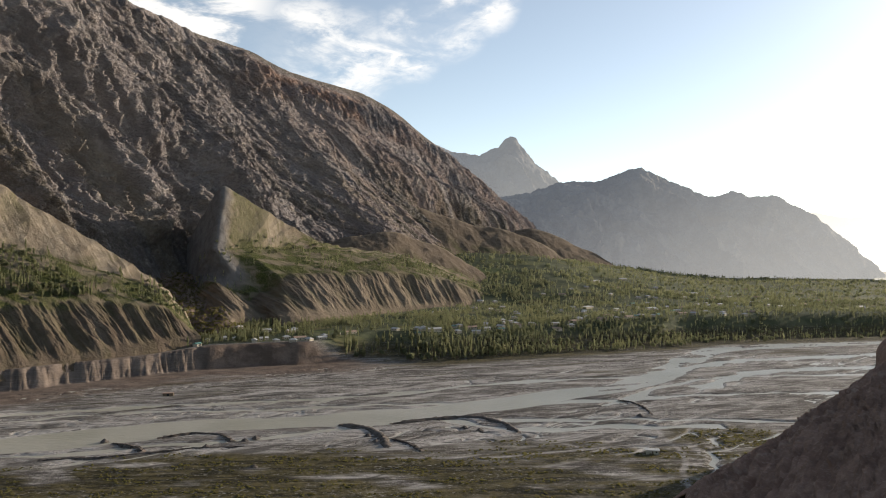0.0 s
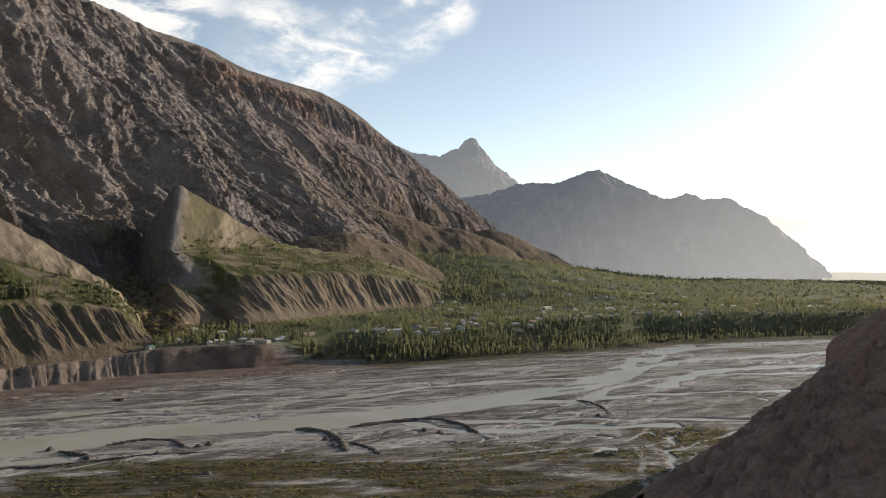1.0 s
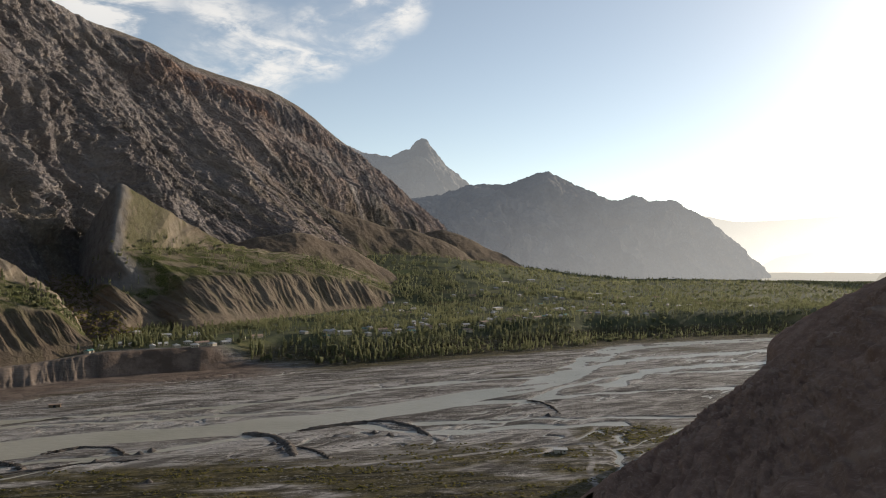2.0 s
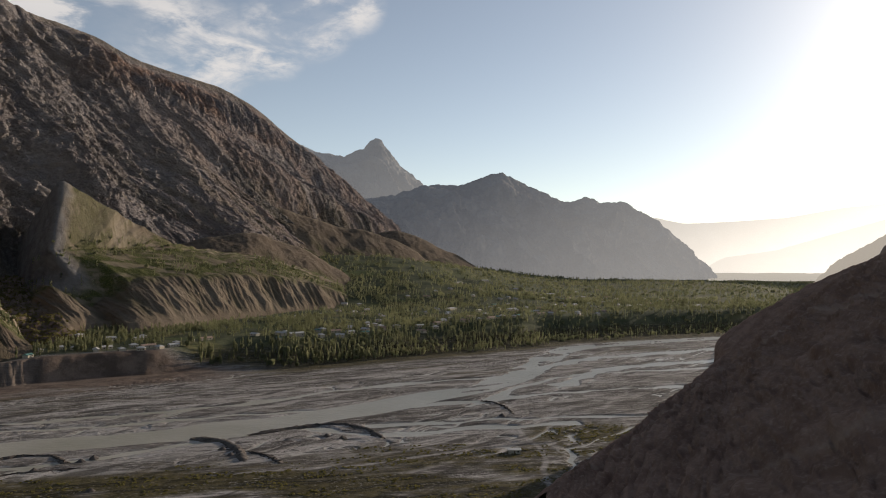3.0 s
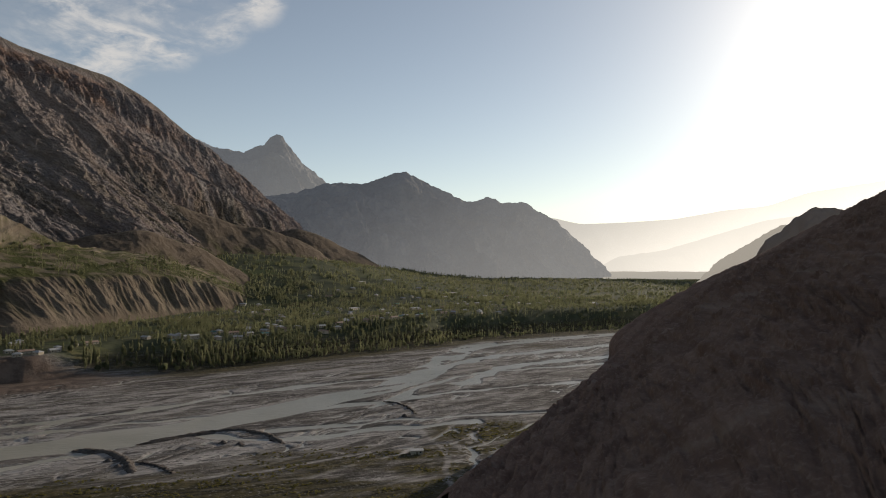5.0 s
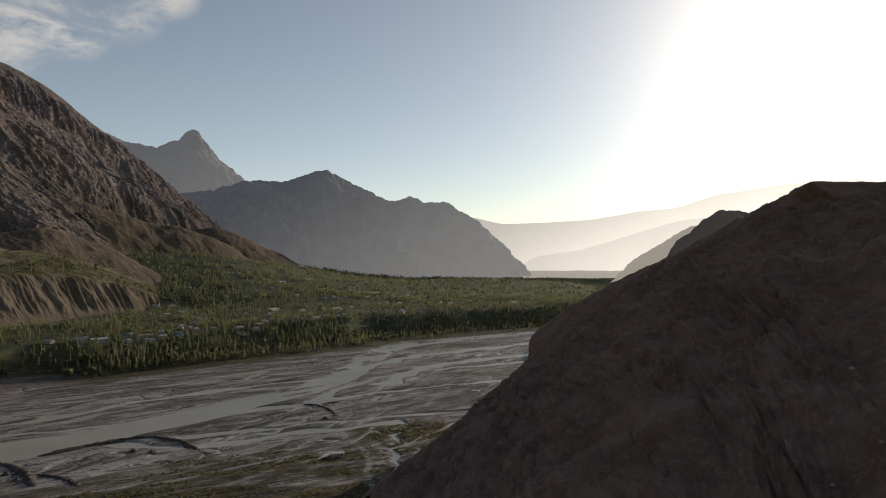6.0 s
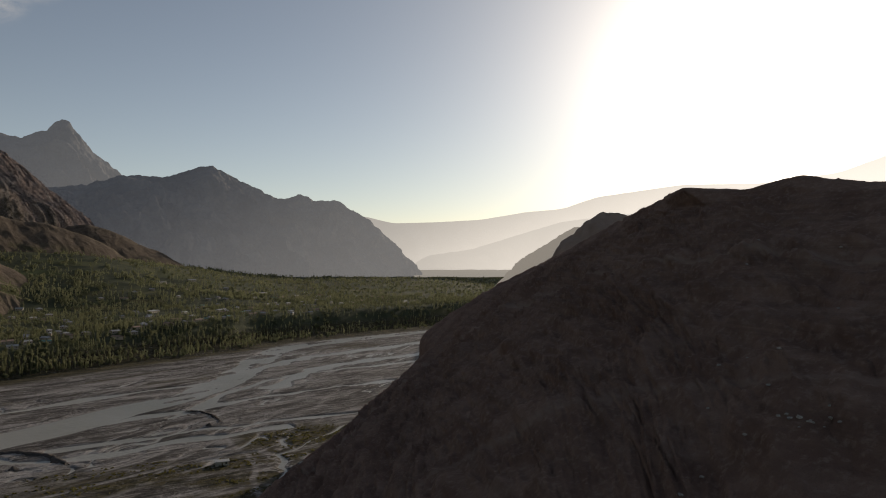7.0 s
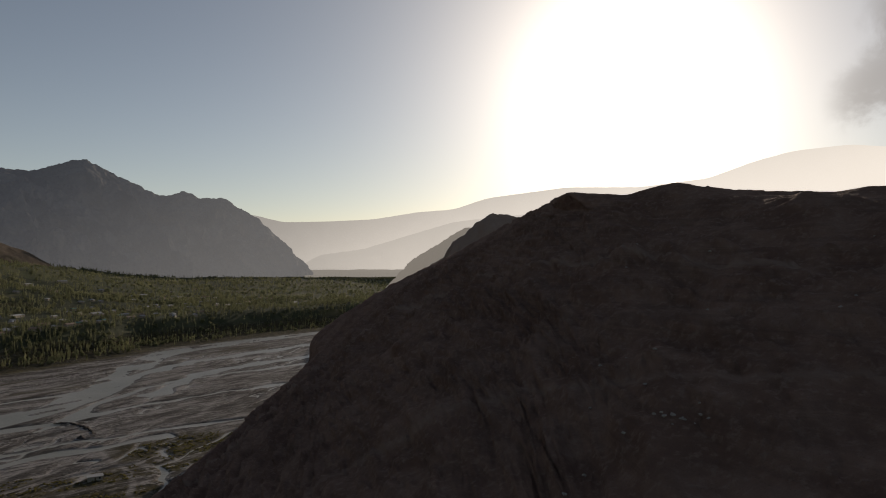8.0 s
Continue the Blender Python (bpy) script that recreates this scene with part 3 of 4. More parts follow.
# Rock spurs that run down the massif: bearing and angle of height of the crest line, then height in metres, width of the shaded and of the lit flank.
SPURS = [
    ([(-31.5, 24.0), (-30.2, 17.0), (-27.4, 13.7), (-25.0, 12.0), (-21.9, 9.5), (-18.6, 6.9), (-17.0, 4.6), (-16.2, 1.0)], 62, 95, 190),
    ([(-37.0, 15.5), (-32.1, 12.1), (-29.0, 10.0), (-28.2, 8.8), (-25.7, 6.3), (-23.5, 3.6), (-22.2, 0.8)], 46, 85, 130),
    ([(-26.0, 19.0), (-22.6, 14.0), (-20.7, 12.8), (-19.1, 10.0), (-17.7, 6.6), (-14.5, 3.0)], 26, 60, 120),
    ([(-17.6, 16.4), (-14.1, 12.3), (-10.2, 8.6), (-8.1, 4.8), (-5.1, 2.6), (-4.0, 0.8)], 30, 90, 90),
    ([(-12.0, 12.9), (-9.2, 11.2), (-8.1, 9.9), (-5.1, 8.1), (0.0, 5.1), (3.5, 3.5), (5.6, 2.2)], 40, 120, 110),
    ([(-1.3, 9.2), (1.7, 6.9), (4.0, 4.8), (6.0, 2.9), (7.5, 1.6)], 24, 80, 80),
    ([(-36.0, 9.6), (-33.0, 7.6), (-29.6, 4.0), (-27.5, 1.6)], 34, 60, 90),
]


def spurs(bearing, height, far, wander):
    total = 0 * bearing
    for line, tall, shaded, lit in SPURS:
        line = np.array(line, float)[::-1]
        off = np.radians(bearing - np.interp(height, line[:, 1], line[:, 0])) * far + wander
        inside = smooth(line[-1, 1] + 1.0, line[-1, 1] - 1.0, height) * smooth(line[0, 1] - 0.6, line[0, 1] + 0.8, height)
        shape = np.where(off < 0, np.clip(1 + off / shaded, 0, 1) ** 1.1, np.clip(1 - off / lit, 0, 1) ** 1.3)
        dip = -0.4 * np.exp(-((off + shaded * 1.15) / (0.5 * shaded)) ** 2)
        total = total + tall * (shape + dip) * inside
    return total


# Ribs and broken faces of the rock from broad to fine: size, stretch down the slope, height.
RIBS = [(190, 7, 13), (92, 6, 9), (46, 5, 6)]
FACES = [(70, 2.6, 6.0), (34, 2.2, 5.4), (17, 1.8, 3.7), (9.5, 1.5, 2.4), (5.5, 1.3, 1.3)]


def massif_relief(a, d, v, places):
    x, y, z = places[..., 0], places[..., 1], places[..., 2]
    far = np.hypot(x, y)
    bearing, height = np.degrees(np.arctan2(x, y)), np.degrees(np.arctan2(z - EYE, far))
    calm = smooth(1350, 2000, a)
    body = smooth(0.0, 0.1, v)
    w1, w2 = fbm(a / 330, d / 330, 3, 103), fbm(a / 60, d / 60, 3, 105)
    big = spurs(bearing, height, far, 16 * w1 + 9 * w2 + 5 * fbm(a / 18, d / 18, 2, 106))
    total = 0
    for k, (wave, stretch, tall) in enumerate(RIBS):
        rib = 1 - 2.2 * np.abs(gradient_noise((a - 0.9 * d + 30 * w1) / wave, (d + 0.2 * a) / (wave * stretch), 110 + k))
        total = total + tall * rib * (1 - 0.5 * calm)
    for k, (size, stretch, tall) in enumerate(FACES):
        total = total + tall * (1 - 0.5 * calm) * facets((a - 0.85 * d + 7 * w2) / size, (d + 0.25 * a + 5 * w2) / (size * stretch), 410 + 7 * k, 1.3)
    band = smooth(0.05, 0.11, v) * smooth(0.27, 0.17, v) * smooth(1450, 1750, a) * smooth(2700, 2350, a)
    flutes = band * (13 * ridged(a / 36 + 0.6 * w1, d / 260, 3, 120, 0.6) - 9)
    cap = smooth(0.05, 0.02, v) * smooth(1350, 1600, a)
    return 3.0 * smooth(0.12, 0.0, v) + flutes + big * body * smooth(1.0, 0.9, v) + total * (0.3 + 0.7 * body) * (1 - 0.7 * cap) * smooth(1.08, 0.96, v)


def massif_cover(a, d, v, relief):
    slant = a - 1.0 * d
    rust = 0.85 * smooth(0.02, 0.07, v) * smooth(0.30, 0.17, v) * smooth(-0.3, 0.3, fbm(a / 260, d / 120, 2, 111)) * smooth(1450, 1750, a) * smooth(2650, 2300, a)
    rust = np.maximum(rust, 0.4 * smooth(1500, 2100, a) * smooth(-0.4, 0.2, fbm(slant / 140, d / 500, 3, 112)))
    gullies = smooth(-12, -38, relief) * smooth(-0.2, 0.3, fbm(a / 120, d / 300, 2, 113))
    scree = np.maximum(0.5 * gullies, 0.55 * smooth(0.1, 0.5, fbm(slant / 90, d / 700, 3, 114)) * smooth(0.3, 0.75, v))
    plants = 0.5 * smooth(0.86, 1.0, v) + (0.45 + 0.35 * smooth(1500, 2100, a)) * smooth(0.0, 0.4, fbm(slant / 160, d / 360, 3, 115)) * smooth(0.3, 0.8, v)
    cap = 0.5 * smooth(0.05, 0.015, v + 0.012 * fbm(a / 60, d / 40, 3, 116)) * smooth(1300, 1600, a)
    return rust * (1 - cap), scree * (1 - cap), np.maximum(plants, cap)


massif = hillside("mountain_massif", MASSIF, 1060, [390], massif_relief, M_ROCK, massif_cover, back=(900, 0.6), ease=[1.18], soft=0.3, skirt=(90, 110), seen=True)
tagged(massif, "craggy brown-grey rock massif with rusty upper cliffs", "mountain", kind="structure")

FOOTHILL = [
    [(-40.0, 1250, 10.5), (-35.9, 1240, 7.8), (-32.1, 1230, 5.1), (-28.7, 1205, 2.8), (-25.0, 1175, 0.5), (-21.7, 1130, -2.0), (-19.7, 1100, -4.4)],
    [(-39.9, 1120, 1.1), (-35.9, 1125, 1.0), (-32.1, 1130, 0.8), (-28.7, 1130, 0.2), (-25.0, 1120, -1.0), (-21.7, 1105, -2.3), (-19.5, 1085, -4.9)],
    [(-39.8, 980, -3.4), (-35.8, 990, -3.3), (-32.0, 1010, -3.2), (-28.6, 1030, -2.9), (-25.0, 1045, -3.0), (-21.3, 1055, -3.6), (-19.2, 1055, -5.4)],
    [(-39.8, 850, -7.3), (-35.8, 875, -7.5), (-32.0, 905, -7.4), (-26.8, 938, -7.0), (-23.1, 970, -6.4), (-20.3, 1005, -5.9), (-18.8, 1015, -5.7)],
]
TERRACE = [
    [(-21.0, 1640, -1.0), (-20.2, 1600, 0.5), (-19.2, 1550, 2.5), (-18.2, 1505, 4.4), (-17.3, 1470, 5.8), (-15.8, 1490, 4.85), (-12.8, 1540, 3.1), (-10.0, 1590, 1.4), (-6.6, 1680, 0.8), (-3.8, 1730, 0.5), (0.7, 1800, -0.8), (4.8, 1850, -2.6)],
    [(-21.0, 1560, -2.8), (-19.6, 1480, -1.4), (-17.9, 1390, 0.9), (-15.4, 1440, 1.0), (-12.4, 1520, 1.0), (-9.5, 1570, 0.9), (-6.1, 1620, 0.6), (-2.9, 1680, 0.2), (0.7, 1750, -1.1), (4.7, 1810, -2.8)],
    [(-19.6, 1400, -2.6), (-17.8, 1330, -1.6), (-16.6, 1320, -2.6), (-15.3, 1350, -3.2), (-14.3, 1380, -2.4), (-13.2, 1370, -1.15), (-8.4, 1430, -1.0), (-3.8, 1530, -0.9), (0.3, 1640, -1.5), (2.6, 1700, -2.3), (4.5, 1770, -3.1)],
    [(-18.6, 1200, -4.7), (-16.8, 1190, -4.6), (-15.2, 1260, -4.3), (-14.0, 1270, -4.3), (-13.0, 1230, -4.3), (-11.9, 1230, -4.4), (-8.4, 1300, -4.4), (-3.8, 1430, -4.1), (0.7, 1560, -3.8), (2.8, 1650, -3.5), (4.6, 1730, -3.35)],
]


def gullied(wave, deep, scree_seed, lean):
    def relief(a, d, v):
        front = smooth(0.64, 0.7, v) * smooth(1.0, 0.9, v)
        shift = a + 9 * gradient_noise(a / 90, d / 260, scree_seed) - lean * d
        ribs = ridged(shift / wave, d / 420, 3, scree_seed + 1, 0.42)
        top = smooth(0.36, 0.3, v)
        return deep * (ribs - 0.6) * front + 1.6 * fbm(a / 40, d / 60, 4, scree_seed + 2) + 1.8 * front * fbm(shift / 11, d / 40, 4, scree_seed + 5, 0.6) + 3.0 * top * ridged((a + 0.4 * d) / 60, d / 300, 2, scree_seed + 3)
    return relief


def foothill_cover(a, d, v, relief, cone=9999):
    fine = fbm((a - 0.5 * d) / 16, d / 200, 4, 125, 0.6)
    edge = v + 0.05 * fbm(a / 45, d / 45, 3, 127)
    scree = smooth(0.36, 0.28, edge) * (0.15 + 0.85 * smooth(-0.25, 0.35, fine)) * smooth(cone, cone - 90, a)
    patch = smooth(-0.45, 0.15, fbm(a / 55, d / 25, 4, 126))
    green = smooth(0.26, 0.4, edge) * smooth(0.74, 0.62, edge) * (0.25 + 0.75 * patch) + 0.3 * smooth(0.62, 0.7, v) * smooth(2, -9, relief + 5 * fine)
    green = green + 0.8 * smooth(0.36, 0.3, edge) * smooth(cone - 90, cone, a) * patch
    green = green + 0.45 * smooth(0.36, 0.3, edge) * smooth(0.3, -0.3, fine) * smooth(0.1, 0.5, fbm((a + 0.6 * d) / 60, d / 200, 2, 128))
    brown = smooth(0.63, 0.69, v) * ((0.3 if cone < 9999 else 0.75) + 0.25 * smooth(-0.3, 0.3, fbm(a / 60, d / 200, 2, 123)))
    if cone == 9999:
        green = green + 0.15 * smooth(0.62, 0.7, v) * smooth(-0.5, 0.2, fbm(a / 50, d / 70, 3, 129))
    if cone < 9999:
        green = green + 0.6 * smooth(205, 225, a) * smooth(330, 270, a + 0.2 * d) * smooth(0.36, 0.3, edge)
    canal = smooth(0.009, 0.004, np.abs(v - 0.337))
    grey = smooth(225, 195, a + 8 * fbm(a / 30, d / 30, 3, 130)) * smooth(0.62, 0.5, v) if cone < 9999 else 0 * v
    return brown * (1 - grey), scree * (1 - canal), np.maximum(green * (1 - grey), 0.95 * canal * (1 - grey)), 1 - 0.9 * grey


tagged(hillside("foothill", FOOTHILL, 420, [50, 40, 90], gullied(50, 4.4, 131, 0.35), M_EARTH, foothill_cover, back=(300, 0.12), soft=0.15, skirt=(8, 12)),
       "gullied loess foothill under a pale scree slope", "hill", kind="structure")
tagged(hillside("terrace_hill", TERRACE, 520, [60, 40, 90], gullied(50, 5.0, 151, 0.24), M_EARTH, lambda a, d, v, relief: foothill_cover(a, d, v, relief, 400), back=(300, 0.62), soft=0.08, skirt=(24, 36)),
       "gullied terrace hill with grassy top and scree cone", "hill", kind="structure")

BROWN = [
    [[(-11.9, 1760, 0.9), (-10.4, 1760, 1.2), (-8.4, 1760, 1.7), (-4.3, 1800, 2.5), (-2.0, 1850, 1.8), (0.7, 1900, 0.6), (3.2, 1950, -0.8), (5.4, 1960, -3.2)],
     [(-11.0, 1640, 0.6), (-8.4, 1650, 0.3), (-4.3, 1700, 0.1), (-1.1, 1750, -0.7), (2.1, 1800, -1.7), (4.2, 1830, -2.4), (5.4, 1850, -3.4)]],
    [[(-4.8, 2300, 5.1), (-1.1, 2350, 4.0), (2.6, 2400, 2.9), (6.0, 2450, 2.3), (8.0, 2500, 1.4), (9.6, 2550, 0.3), (12.0, 2560, -1.3)],
     [(-4.3, 2120, 1.2), (-1.1, 2170, 0.8), (2.1, 2230, 0.3), (5.8, 2310, 0.0), (8.0, 2390, -0.2), (10.2, 2450, -0.6), (12.0, 2480, -1.5)]],
    [[(4.4, 2800, 1.9), (6.2, 2800, 2.6), (8.0, 2820, 2.5), (9.8, 2850, 1.7), (12.0, 2900, 0.6), (13.3, 2900, -0.1), (15.5, 2900, -1.3)],
     [(3.5, 2600, 0.3), (6.2, 2600, 0.2), (8.0, 2620, 0.0), (9.8, 2650, -0.1), (12.0, 2700, -0.4), (13.8, 2750, -0.7), (15.5, 2780, -1.5)]],
]
for k, rows in enumerate(BROWN):
    ob = hillside("brown_spur", rows, 200, [60], lambda a, d, v: 6 * fbm(a / 90, d / 110, 5, 171, 0.5) + 1.2 * ridged((a - 0.6 * d) / 70, d / 260, 3, 173) * smooth(0.05, 0.3, v),
                  M_EARTH, lambda a, d, v, relief: (0.8 + 0 * v, 0.35 * smooth(0.08, 0.0, v), 0.7 * smooth(0.45, 0.9, v) * smooth(-0.3, 0.3, fbm(a / 60, d / 60, 3, 175))),
                  back=(260, 0.35))
    tagged(ob, "dark brown rounded spur at the mountain foot", "hill", kind="structure")

PEAK = [
    [(-8.4, 4300, 10.4), (-3.8, 4300, 10.1), (-0.6, 4300, 9.4), (0.7, 4350, 8.8), (3.0, 4350, 8.5), (3.9, 4350, 9.0), (4.5, 4350, 9.15), (5.0, 4350, 9.75), (5.5, 4350, 10.0), (6.0, 4350, 9.75), (6.35, 4350, 9.2),
     (7.4, 4350, 7.9), (9.4, 4300, 6.3), (11.6, 4250, 4.1)],
    [(-8.4, 3500, 1.5), (-0.6, 3500, 1.5), (3.0, 3550, 1.2), (6.4, 3550, 1.0), (9.4, 3700, 0.9), (11.6, 3800, 0.8)],
]
DOME = [
    [(3.5, 3700, 5.0), (7.1, 3750, 5.5), (9.4, 3800, 6.3), (12.5, 3850, 6.3), (14.4, 3900, 7.0), (15.6, 3900, 7.3), (17.6, 3900, 6.3), (20.6, 3850, 4.85), (21.4, 3850, 4.95), (22.5, 3850, 5.25), (23.4, 3850, 4.8),
     (24.3, 3800, 4.75), (25.1, 3800, 4.85), (25.7, 3800, 4.5), (27.9, 3750, 3.2), (29.8, 3700, 1.4), (32.1, 3650, -1.0)],
    [(3.5, 2900, 1.0), (9.4, 3000, 0.5), (14.4, 3100, -0.4), (17.6, 3200, -0.8), (22.4, 3300, -1.0), (27.8, 3400, -1.2), (32.1, 3550, -1.2)],
]


def far_relief(a, d, v):
    warp = fbm(a / 300, d / 300, 3, 187)
    ribs = 55 * (ridged((a - 0.7 * d) / 420 + 0.4 * warp, d / 1100, 5, 181, 0.5) - 0.8) + 14 * ridged((a - 0.4 * d) / 120 + 0.5 * warp, d / 420, 4, 189, 0.55)
    return (ribs + 8 * fbm(a / 80, d / 100, 4, 183)) * smooth(0.0, 0.35, v) + 8 * fbm(a / 50, d / 60, 4, 185, 0.6)


tagged(hillside("far_peak", PEAK, 360, [110], far_relief, M_PEAK, soft=0.12, radial=True, skirt=(60, 200), back=(450, 0.8)), "pointed rocky peak with blue haze painted as glow", "mountain", kind="structure")
tagged(hillside("dome_ridge", DOME, 420, [120], far_relief, M_DOME, soft=0.12, radial=True, skirt=(60, 170), back=(450, 0.8)), "long dark ridge with rounded summit and painted haze glow", "mountain", kind="structure")

FAR = [[(24.6, 4700, 3.3), (27.2, 4700, 3.6), (29.7, 4700, 3.0), (33.3, 4700, 3.1), (36.9, 4700, 3.3), (40.5, 4700, 3.9), (43.3, 4700, 4.1), (46.0, 4700, 5.0), (52.4, 4700, 5.8),
        (58.0, 4700, 5.7), (63.0, 4700, 6.2), (66.2, 4700, 7.3), (68.8, 4700, 7.9), (72.4, 4700, 8.1), (75.7, 4700, 7.6), (81.7, 4700, 7.4), (100, 4700, 6.5)],
       [(24.6, 4450, -1.0), (60, 4450, -1.0), (100, 4450, -1.0)]]
FAR_NEARER = [[(30.6, 4300, -0.8), (32.4, 4300, 0.4), (36.0, 4300, 0.9), (39.6, 4300, 2.0), (43.3, 4300, 3.1), (46.0, 4300, 3.4), (52.4, 4300, 4.0), (62, 4300, 4.3)],
              [(30.6, 4050, -1.2), (45, 4050, -1.2), (62, 4050, -1.2)]]
tagged(hillside("far_range", FAR, 300, [40], lambda a, d, v: 0.25 * far_relief(a, d, v), M_FAR, soft=0.12, radial=True, back=(150, 0.8)), "distant range with pale sunlit haze painted as glow", "mountain", kind="structure")
tagged(hillside("far_valley_spur", FAR_NEARER, 200, [40], lambda a, d, v: 0.35 * far_relief(a, d, v), M_FAR_NEARER, soft=0.12, radial=True, back=(150, 0.8)), "distant valley spur with pale sunlit haze painted as glow", "mountain", kind="structure")

HUMP = [[(40.1, 1077, -0.75), (41.9, 1067, 0.25), (42.8, 1067, 1.5), (44.6, 1066, 3.0), (46.0, 1066, 4.0), (47.6, 1056, 3.75), (50.0, 1015, 3.3), (53.9, 915, 2.9), (62, 850, 2.5)],
        [(38.5, 960, -6.0), (44, 930, -6.5), (50, 850, -6.5), (62, 700, -6)]]
HUMP_FAR = [[(37.4, 2017, -2.5), (38.5, 2017, -1.25), (39.9, 1967, 0.2), (41.7, 1917, 1.25), (43.0, 1917, 2.1), (44.2, 1916, 2.75), (45.8, 1866, 2.6), (50.2, 1715, 1.95)],
            [(37.4, 1960, -2.6), (44, 1780, -3), (50.6, 1630, -3.5)]]


def knobbly(a, d, v):
    return 5 * ridged((a + 0.3 * d) / 60, d / 120, 3, 191) * smooth(0.0, 0.2, v) + 3.0 * fbm(a / 16, d / 20, 3, 193)


# Paler hill colour all over the spur stands in for haze before it.
tagged(hillside("rocky_spur", HUMP, 200, [70], knobbly, M_HILL, soft=0.12, radial=True, cover_of=lambda a, d, v, relief: (0 * v, 0.9 + 0 * v, 0 * v), back=(160, 0.7)),
       "knobbly brown rock spur behind the near hill", "hill", kind="structure")
tagged(hillside("hazy_spur", HUMP_FAR, 160, [50], knobbly, M_HUMP_FAR, soft=0.12, radial=True, back=(160, 0.7)), "rock spur at the river bend with painted haze glow", "hill", kind="structure")

NEAR_HILL = [
    [(17.2, 418, -18.2), (18.7, 438, -17.0), (20.2, 458, -15.97), (23.26, 508, -13.9), (26.9, 568, -11.5), (29.4, 608, -9.4), (31.2, 646, -7.95), (31.42, 658, -7.05),
     (31.5, 663, -6.0), (32.0, 663, -5.3), (33.7, 658, -3.98), (37.6, 627, -1.56), (41.6, 587, 0.38), (46.8, 506, 3.4), (51.07, 405, 5.88), (53.4, 400, 5.7), (55.45, 394, 5.6),
     (57.05, 384, 6.1), (58.8, 376, 6.5), (60.6, 371, 6.2), (62.85, 365, 5.8), (66.5, 357, 5.6), (69.2, 351, 5.45), (71.2, 347, 5.75), (73, 344, 5.7),
     (85, 335, 5.5), (100, 325, 6), (130, 310, 6), (170, 300, 5)],
    [(10, 330, -22.5), (16, 320, -23.0), (22, 250, -24), (30, 170, -26), (40, 120, -28), (60, 80, -34), (90, 70, -36), (120, 70, -36), (170, 80, -34)],
]


def near_relief(a, d, v):
    edge = smooth(0.0, 0.15, v)
    fade = 1 - 0.7 * smooth(0.35, 0.9, v)
    w = fbm(a / 40, d / 40, 3, 205)
    broken = 0.3 + 0.7 * smooth(-0.35, 0.25, fbm(a / 120, d / 90, 3, 206))
    rock = 1.5 * facets((a + 0.3 * d + 4 * w) / 15, (d - 0.2 * a + 4 * w) / 8, 441, 1.2) + 0.8 * facets((a + 3 * w) / 7, (d + 3 * w) / 4.5, 451, 1.2) + 0.4 * facets(a / 3.6, d / 3.2, 461, 1.2)
    ledges = 2.0 * ridged((a - 0.2 * d) / 150 + 0.4 * w, (d + 0.35 * a) / 30, 2, 209) * fade
    return (3.0 * fbm(a / 60, d / 60, 3, 201) + ledges + 2.2 * ridged((a + 0.5 * d) / 45, d / 160, 2, 202) * fade) * edge\
        + (rock * broken + 1.2 * fbm(a / 13, d / 13, 3, 203, 0.65)) * (0.2 + 0.25 * smooth(800, 500, a) + 0.55 * edge) * (0.35 + 0.65 * smooth(1000, 350, a)) * fade


def hill_cover(a, d, v, relief):
    trail = smooth(0.010, 0.003, np.abs(v - 0.30 - 0.00022 * (a - 500) - 0.02 * gradient_noise(a / 90, 0 * a, 207)))
    trail = np.maximum(trail, 0.7 * smooth(0.008, 0.002, np.abs(v - 0.62 + 0.0003 * (a - 700) - 0.02 * gradient_noise(a / 70, 0 * a, 208))))
    return 0 * v, 0.5 * trail, 0 * v


near_hill = hillside("near_hill", NEAR_HILL, 1000, [170], near_relief, M_HILL, hill_cover, back=(260, 0.62), ease=[1.15], crest_rough=0.2, soft=0.01, radial=True, melt=0.1)
tagged(near_hill, "bare dark brown hillside in shade above the river", "hill", kind="structure")


def build_valley_floor():
    """The flat of the next reach of the valley, far off, its haze painted as glow."""
    bb, rr = np.meshgrid(np.radians(np.linspace(31.4, 60, 60)), np.linspace(3350, 4500, 30), indexing="ij")
    z = EYE + rr * np.tan(np.radians(-1.3 + (rr - 3350) / 1150 * 0.9)) + 3 * fbm(np.sin(bb) * rr / 200, np.cos(bb) * rr / 200, 3, 221)
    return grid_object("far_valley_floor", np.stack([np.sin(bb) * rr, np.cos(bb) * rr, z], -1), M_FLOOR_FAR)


tagged(build_valley_floor(), "flat distant valley floor with pale haze painted as glow", "ground", kind="structure")

# ---- things ----
GROUPS = dict(house="village houses", poplar="village poplars", tree="village orchard trees", dike="gravel spur dikes", boulder="boulders on the hillside")
depsgraph = bpy.context.evaluated_depsgraph_get()


def drop(x, y):
    """The name, place and normal of the surface under (x, y)."""
    hit, spot, normal, _, ob, _ = scene.ray_cast(depsgraph, Vector((x, y, 3000)), Vector((0, 0, -1)))
    return (ob.name, spot, normal) if hit else (None, None, None)


def mesh_of(name, verts, faces, mat, flat=True):
    me = bpy.data.meshes.new(name)
    me.from_pydata([tuple(v) for v in verts], [], [tuple(int(i) for i in f) for f in faces])
    me.materials.append(mat)
    if not flat:
        me.polygons.foreach_set("use_smooth", np.ones(len(me.polygons), bool))
    me.update()
    return me


def part(name, me, parent, label=""):
    ob = new(name, me)
    ob.parent = parent
    return tagged(ob, label) if label else ob


